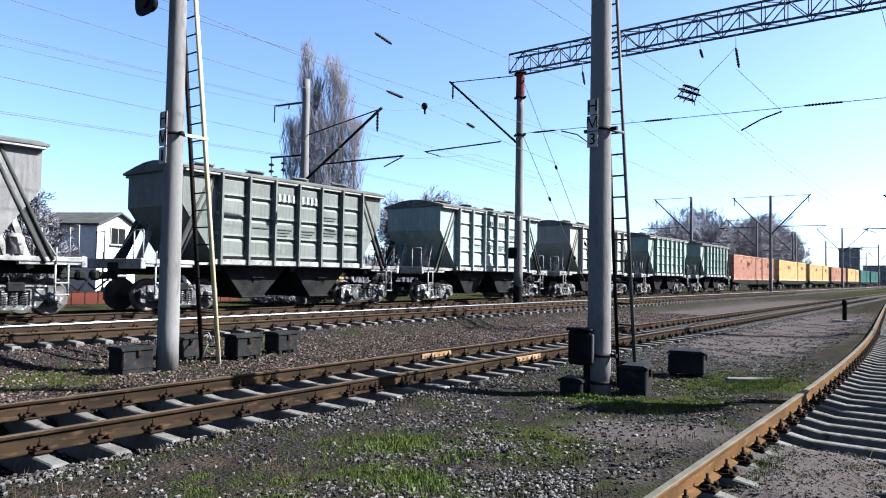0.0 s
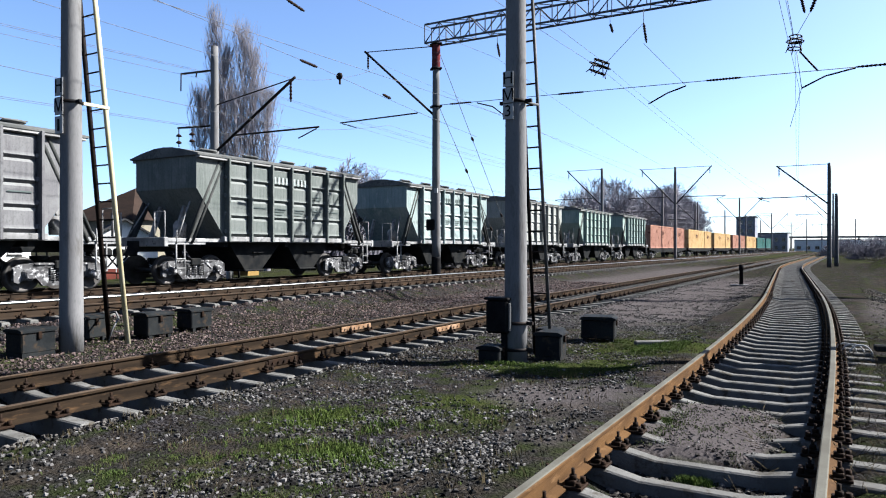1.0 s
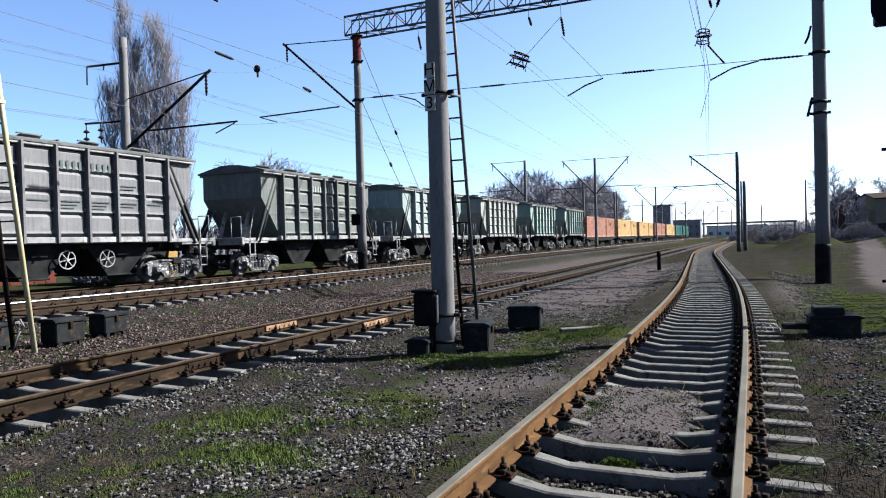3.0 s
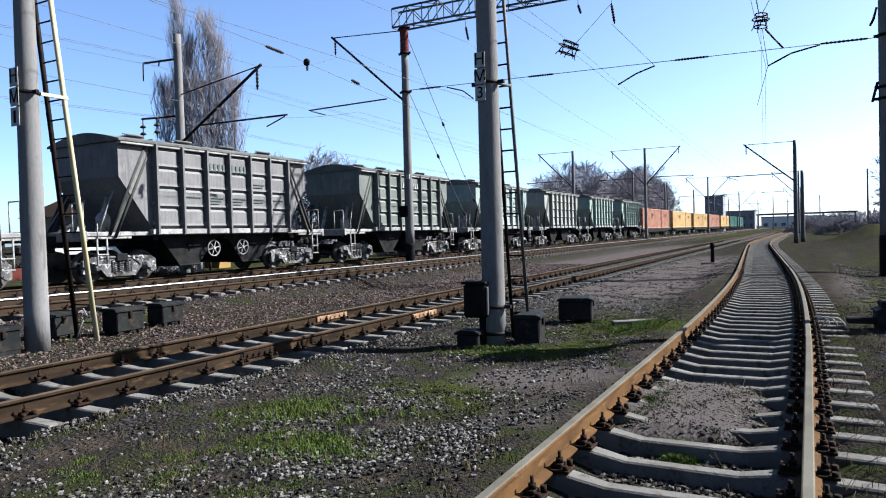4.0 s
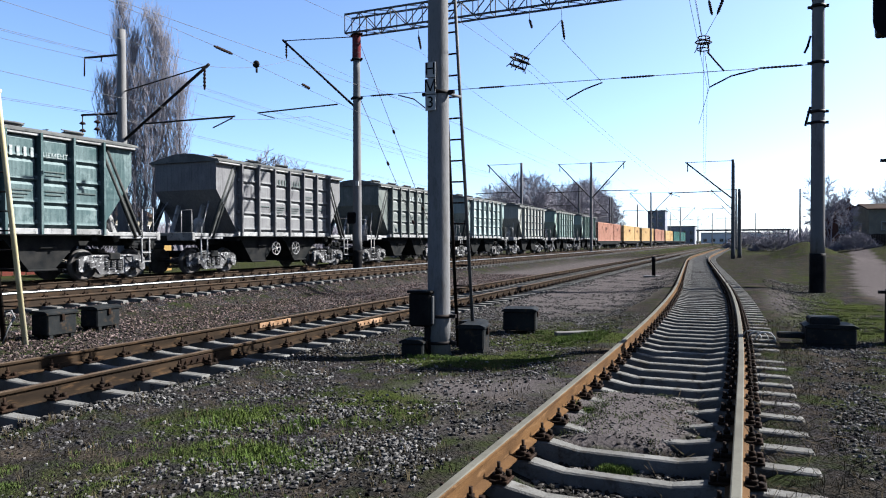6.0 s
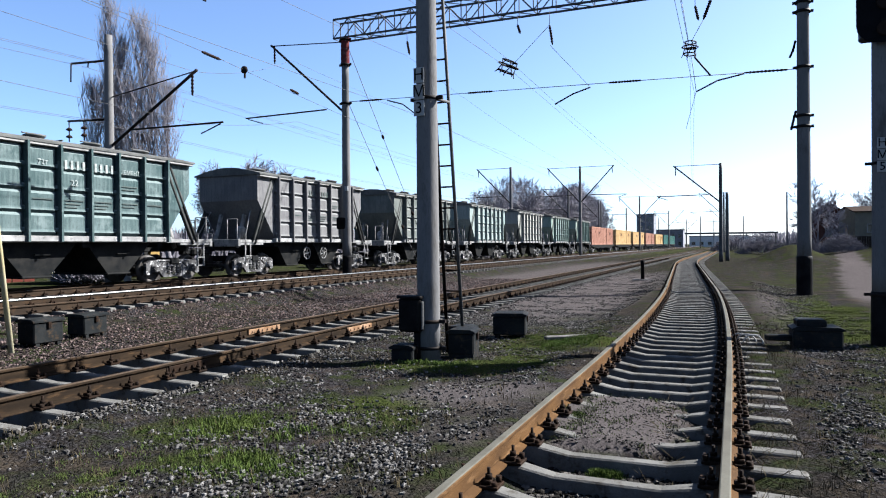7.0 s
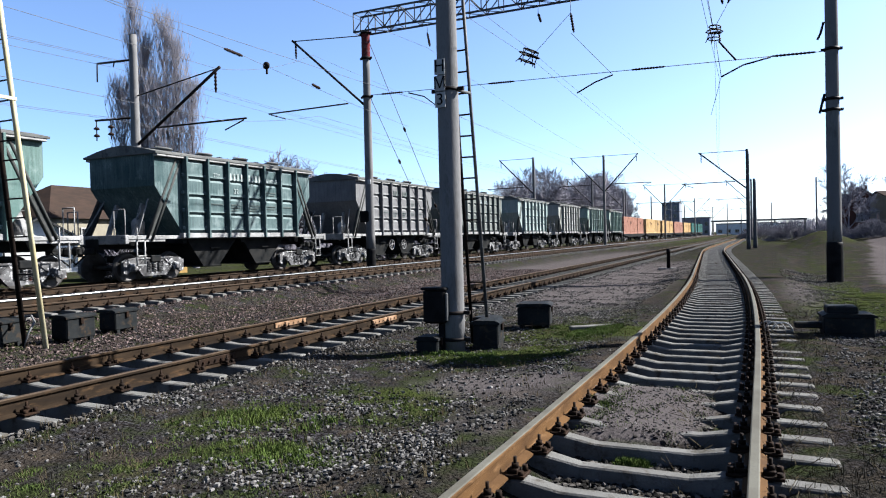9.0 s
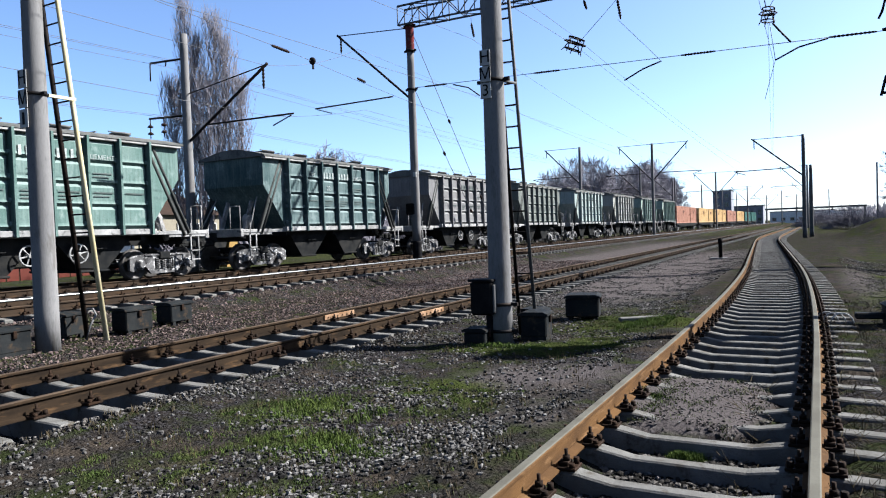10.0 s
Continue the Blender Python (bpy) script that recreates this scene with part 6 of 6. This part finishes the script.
# ---- stones, ballast and grass near the camera ----
def stone_field(name, label, count, spots, rmin, rmax, m, seed, keep=None):
    """Loose broken stones, each an irregular eight-cornered lump, as one field."""
    rg = random.Random(seed)
    vs, fs = [], []
    while count > 0:
        x0, x1, y0, y1, wgt = spots[rg.randrange(len(spots))]
        if rg.random() > wgt: continue
        x = rg.uniform(x0, x1); y = y0 + (y1 - y0) * rg.random() ** 1.35
        if keep and rg.random() > keep(x, y): continue
        count -= 1
        r = rmin + (rmax - rmin) * rg.random() ** 2.2
        z = ground_z(x, y) + r * 0.25
        b = len(vs)
        a0 = rg.uniform(0, 6.28)
        sxx, syy, szz = rg.uniform(0.7, 1.3), rg.uniform(0.7, 1.3), rg.uniform(0.5, 0.9)
        for lev, rad in ((-0.6, 0.75), (0.45, 0.8)):
            for k in range(4):
                a = a0 + k * 1.5708 + rg.uniform(-0.4, 0.4)
                rr = r * rad * rg.uniform(0.75, 1.25)
                vs.append((x + math.cos(a) * rr * sxx, y + math.sin(a) * rr * syy, z + r * szz * (lev + rg.uniform(-0.25, 0.25))))
        vs.append((x + rg.uniform(-.3, .3) * r, y + rg.uniform(-.3, .3) * r, z + r * szz * rg.uniform(0.7, 1.05)))
        for k in range(4):
            n = (k + 1) % 4
            fs.append((b + k, b + n, b + 4 + n, b + 4 + k)); fs.append((b + 4 + k, b + 4 + n, b + 8))
    me = bpy.data.meshes.new(name)
    me.from_pydata(vs, [], fs); me.materials.append(m)
    return tagged(new(name, me), label, "gravel", kind="stuff")


def stone_material(name, lo, hi):
    m = mat(name, lo, hi, 9.0, 0.92, 0.0, 0.3, 70)
    n, l = m.node_tree.nodes, m.node_tree.links
    b = n["Principled BSDF"]
    geo = n.new("ShaderNodeNewGeometry")
    x = n.new("ShaderNodeMix"); x.data_type = "RGBA"
    x.inputs[6].default_value, x.inputs[7].default_value = (*(0.55 * v for v in lo), 1), (*(1.25 * v for v in hi), 1)
    few = n.new("ShaderNodeMath"); few.operation = "POWER"; few.inputs[1].default_value = 2.2   # most stones dark, few pale
    l.new(geo.outputs["Random Per Island"], few.inputs[0]); l.new(few.outputs[0], x.inputs[0])
    src = b.inputs["Base Color"].links[0].from_socket
    y = n.new("ShaderNodeMix"); y.data_type = "RGBA"; y.inputs[0].default_value = 0.65
    l.new(src, y.inputs[6]); l.new(x.outputs[2], y.inputs[7]); l.new(y.outputs[2], b.inputs["Base Color"])
    return m


M_STONE = stone_material("broken grey stone", (0.0085, 0.0082, 0.0080), (0.118, 0.112, 0.108))
# darker than the yard gravel, so the sleeper gaps read as shaded
M_STONE_GAP = stone_material("oily ballast stone darkened as gap shade", (0.007, 0.0065, 0.006), (0.085, 0.078, 0.072))
M_STONE_BROWN = stone_material("rust-stained ballast stone", (0.016, 0.0125, 0.0118), (0.115, 0.086, 0.080))


def open_ground(x, y):
    near_moss = (1 - 0.97 * hump(x, y, -5.1, 3.7, 2.2, 3.4)) * smooth(-6.6, -6.0, x) * (1 - smooth(-2.4, -1.9, x) * smooth(1.0, 0.5, x) if x < 0 else smooth(0.55, 1.2, x) * (1 - smooth(1.5, 3.0, x))) * (1 - smooth(28, 46, y))
    return near_moss * (0.08 + 0.92 * smooth(-0.2, 0.3, 0.7 * noise.noise((x * 1.1, y * 1.1, 40.0)) + 0.5 * noise.noise((x * 3.1, y * 3.1, 7.0)))) * (1 - 0.75 * grass_at(x, y)) * (1 - 0.8 * bare_at(x, y))


stone_field("gravel", "loose grey gravel between the sidings", 34000, [(-6.3, -1.7, 2.4, 16, 1.0), (-6.3, -1.7, 2.0, 6.5, 1.0), (0.0, 3.0, 2.5, 14, 0.4)], 0.005, 0.029, M_STONE, 1, open_ground)
stone_field("trackbed_gravel", "ballast between the siding sleepers, darkened as gap shade", 34000, [(-1.6, -0.1, 2.0, 12, 1.0), (-9.1, -5.9, 1.5, 22, 1.0)], 0.010, 0.038, M_STONE_GAP, 2, lambda x, y: max(0.0, 1 - 1.3 * bare_at(x, y)))
stone_field("patch_pebbles", "small pebbles on the bare earth between the rails", 2600, [(-1.75, -0.3, 5.8, 8.2, 1.0)], 0.004, 0.016, M_STONE, 14)
stone_field("bank_ballast", "reddish brown ballast bank below the main line", 34000, [(-13.7, -9.0, 3.0, 34, 1.0)], 0.010, 0.038, M_STONE_BROWN, 3, lambda x, y: 1 - 0.85 * grass_at(x, y))
stone_field("far_gravel", "grey gravel and clinker further along the sidings", 30000, [(-6.2, -2.6, 14, 46, 1.0), (0.6, 3.0, 4, 34, 0.5), (-11, -9, 12, 40, 0.5)], 0.008, 0.030, M_STONE, 11, open_ground)
stone_field("mainline_ballast", "brown ballast round the main line sleepers", 9000, [(-22, -13.4, 8, 36, 1.0)], 0.02, 0.05, M_STONE_BROWN, 5)

M_BLADE = mat("spring grass blades", (0.085, 0.128, 0.036), (0.125, 0.160, 0.050), 1.5, 0.8, 0.0, 0.0, 20, (0.19, 0.18, 0.085))
M_BLADE_BRIGHT = mat("bright young grass", (0.11, 0.175, 0.04), (0.155, 0.21, 0.052), 1.5, 0.8, 0.0, 0.0, 20)
M_DRY = mat("dry grass stalks", (0.15, 0.12, 0.07), (0.10, 0.08, 0.048), 2.0, 0.9, 0.0, 0.0, 20)


def blades(name, label, count, area, hmin, hmax, m, seed, keep):
    rg = random.Random(seed)
    vs, fs = [], []
    tries = 0
    while count > 0 and tries < 900000:
        tries += 1
        x0, x1, y0, y1 = area[rg.randrange(len(area))]
        x, y = rg.uniform(x0, x1), y0 + (y1 - y0) * rg.random() ** 1.3
        if rg.random() > keep(x, y): continue
        z = ground_z(x, y) - 0.005
        for _ in range(5):
            count -= 1
            px, py = x + rg.gauss(0, 0.02), y + rg.gauss(0, 0.02)
            a = rg.uniform(0, 6.28); h = rg.uniform(hmin, hmax); w = rg.uniform(0.0016, 0.0036); lean = rg.uniform(0.1, 0.7) * h
            dx, dy, wx, wy = math.cos(a) * lean, math.sin(a) * lean, -math.sin(a) * w, math.cos(a) * w
            b = len(vs)
            vs += [(px - wx, py - wy, z), (px + wx, py + wy, z), (px + dx * 0.4 + wx * 0.8, py + dy * 0.4 + wy * 0.8, z + h * 0.6), (px + dx * 0.4 - wx * 0.8, py + dy * 0.4 - wy * 0.8, z + h * 0.6), (px + dx, py + dy, z + h)]
            fs += [(b, b + 1, b + 2, b + 3), (b + 3, b + 2, b + 4)]
    me = bpy.data.meshes.new(name)
    me.from_pydata(vs, [], fs); me.materials.append(m)
    return tagged(new(name, me), label, "grass", kind="stuff")


near_area = [(0.5, 3.4, 6, 22), (-6.2, -1.8, 2.2, 15.5), (-5.2, -2.6, 3.2, 6.6), (-4.9, -2.2, 8.6, 13.5), (0.3, 4.2, 5, 26), (-12.8, -10, 3, 12), (-1.6, -0.1, 5.3, 8)]
blades("grass", "fresh green spring grass in patches on stony ground", 190000, near_area, 0.008, 0.032, M_BLADE, 4, lambda x, y: (0.035 + grass_at(x, y) ** 1.7) * (0.05 + 0.95 * smooth(0.18, 0.55, noise.noise((x * 3.3, y * 3.3, 21.0)) + 0.4 * noise.noise((x * 8, y * 8, 3.0)))))
blades("tall_grass", "taller bright grass tufts", 16000, [(-3.95, -3.55, 5.1, 5.55), (-4.6, -3.5, 9.15, 9.4), (-4.3, -2.9, 4.1, 5.1), (-4.9, -3.0, 3.9, 6.2), (-4.9, -3.0, 3.9, 6.2), (-4.9, -4.2, 5.0, 5.9), (-3.0, -2.2, 11.3, 12.4), (-1.34, -1.10, 5.60, 5.72), (-1.06, -0.80, 5.44, 5.56)], 0.02, 0.075, M_BLADE_BRIGHT, 6, lambda x, y: grass_at(x, y) ** 2)
blades("dry_grass", "dry straw-coloured stalks among the gravel", 15000, [(-6.2, -1.8, 2.2, 14), (0.2, 3.5, 3, 16), (-12.9, -9.3, 3, 22)], 0.02, 0.10, M_DRY, 8, lambda x, y: 0.15 + 0.4 * smooth(0, 0.4, noise.noise((x * 1.1, y * 1.1, 77.0))))


rg = random.Random(31)
vs, fs = [], []
for k in range(900):   # thin dead twigs and stalks along the east rail of the siding
    y = 3.0 + 12.0 * rg.random() ** 1.4
    x = x_a(y) + rg.choice((0.95, 1.1, 1.35, 1.6, 0.3)) + rg.uniform(-0.12, 0.12)
    p = Vector((x, y, ground_z(x, y) + 0.01))
    a, h = rg.uniform(0, 6.28), rg.uniform(0.02, 0.16)
    q = p + Vector((math.cos(a), math.sin(a), 0)) * rg.uniform(0.05, 0.22) + Vector((0, 0, h))
    o = Vector((-math.sin(a), math.cos(a), 0)) * 0.002
    b = len(vs)
    vs += [tuple(p - o), tuple(p + o), tuple(q + o), tuple(q - o), tuple(p + Vector((0, 0, 0.004))), tuple(q + Vector((0, 0, 0.004)))]
    fs += [(b, b + 1, b + 2, b + 3), (b + 1, b + 4, b + 5, b + 2), (b + 4, b, b + 3, b + 5)]
me = bpy.data.meshes.new("dead_twigs")
me.from_pydata(vs, [], fs); me.materials.append(M_DRY)
tagged(new("dead_twigs", me), "thin dead twigs and stalks beside the rail", "twigs", kind="stuff")


def motions():
    """The train draws away along its track, slowing a little; its near wheels roll with it."""
    ticks = [k * 0.5 for k in range(21)]
    for w, off, wheels in TRAIN:
        x, _, z = w.matrix_basis.translation
        walk(w, [(t, pose(x, train_at(t) + off, z)) for t in ticks])
        turns = [k * 0.1 for k in range(101)]
        for wh in wheels:
            px, py, pz = wh.matrix_basis.translation
            walk(wh, [(t, pose(px, py, pz, -math.degrees((train_at(t) - train_at(0)) / WHEEL_R))) for t in turns])


motions()
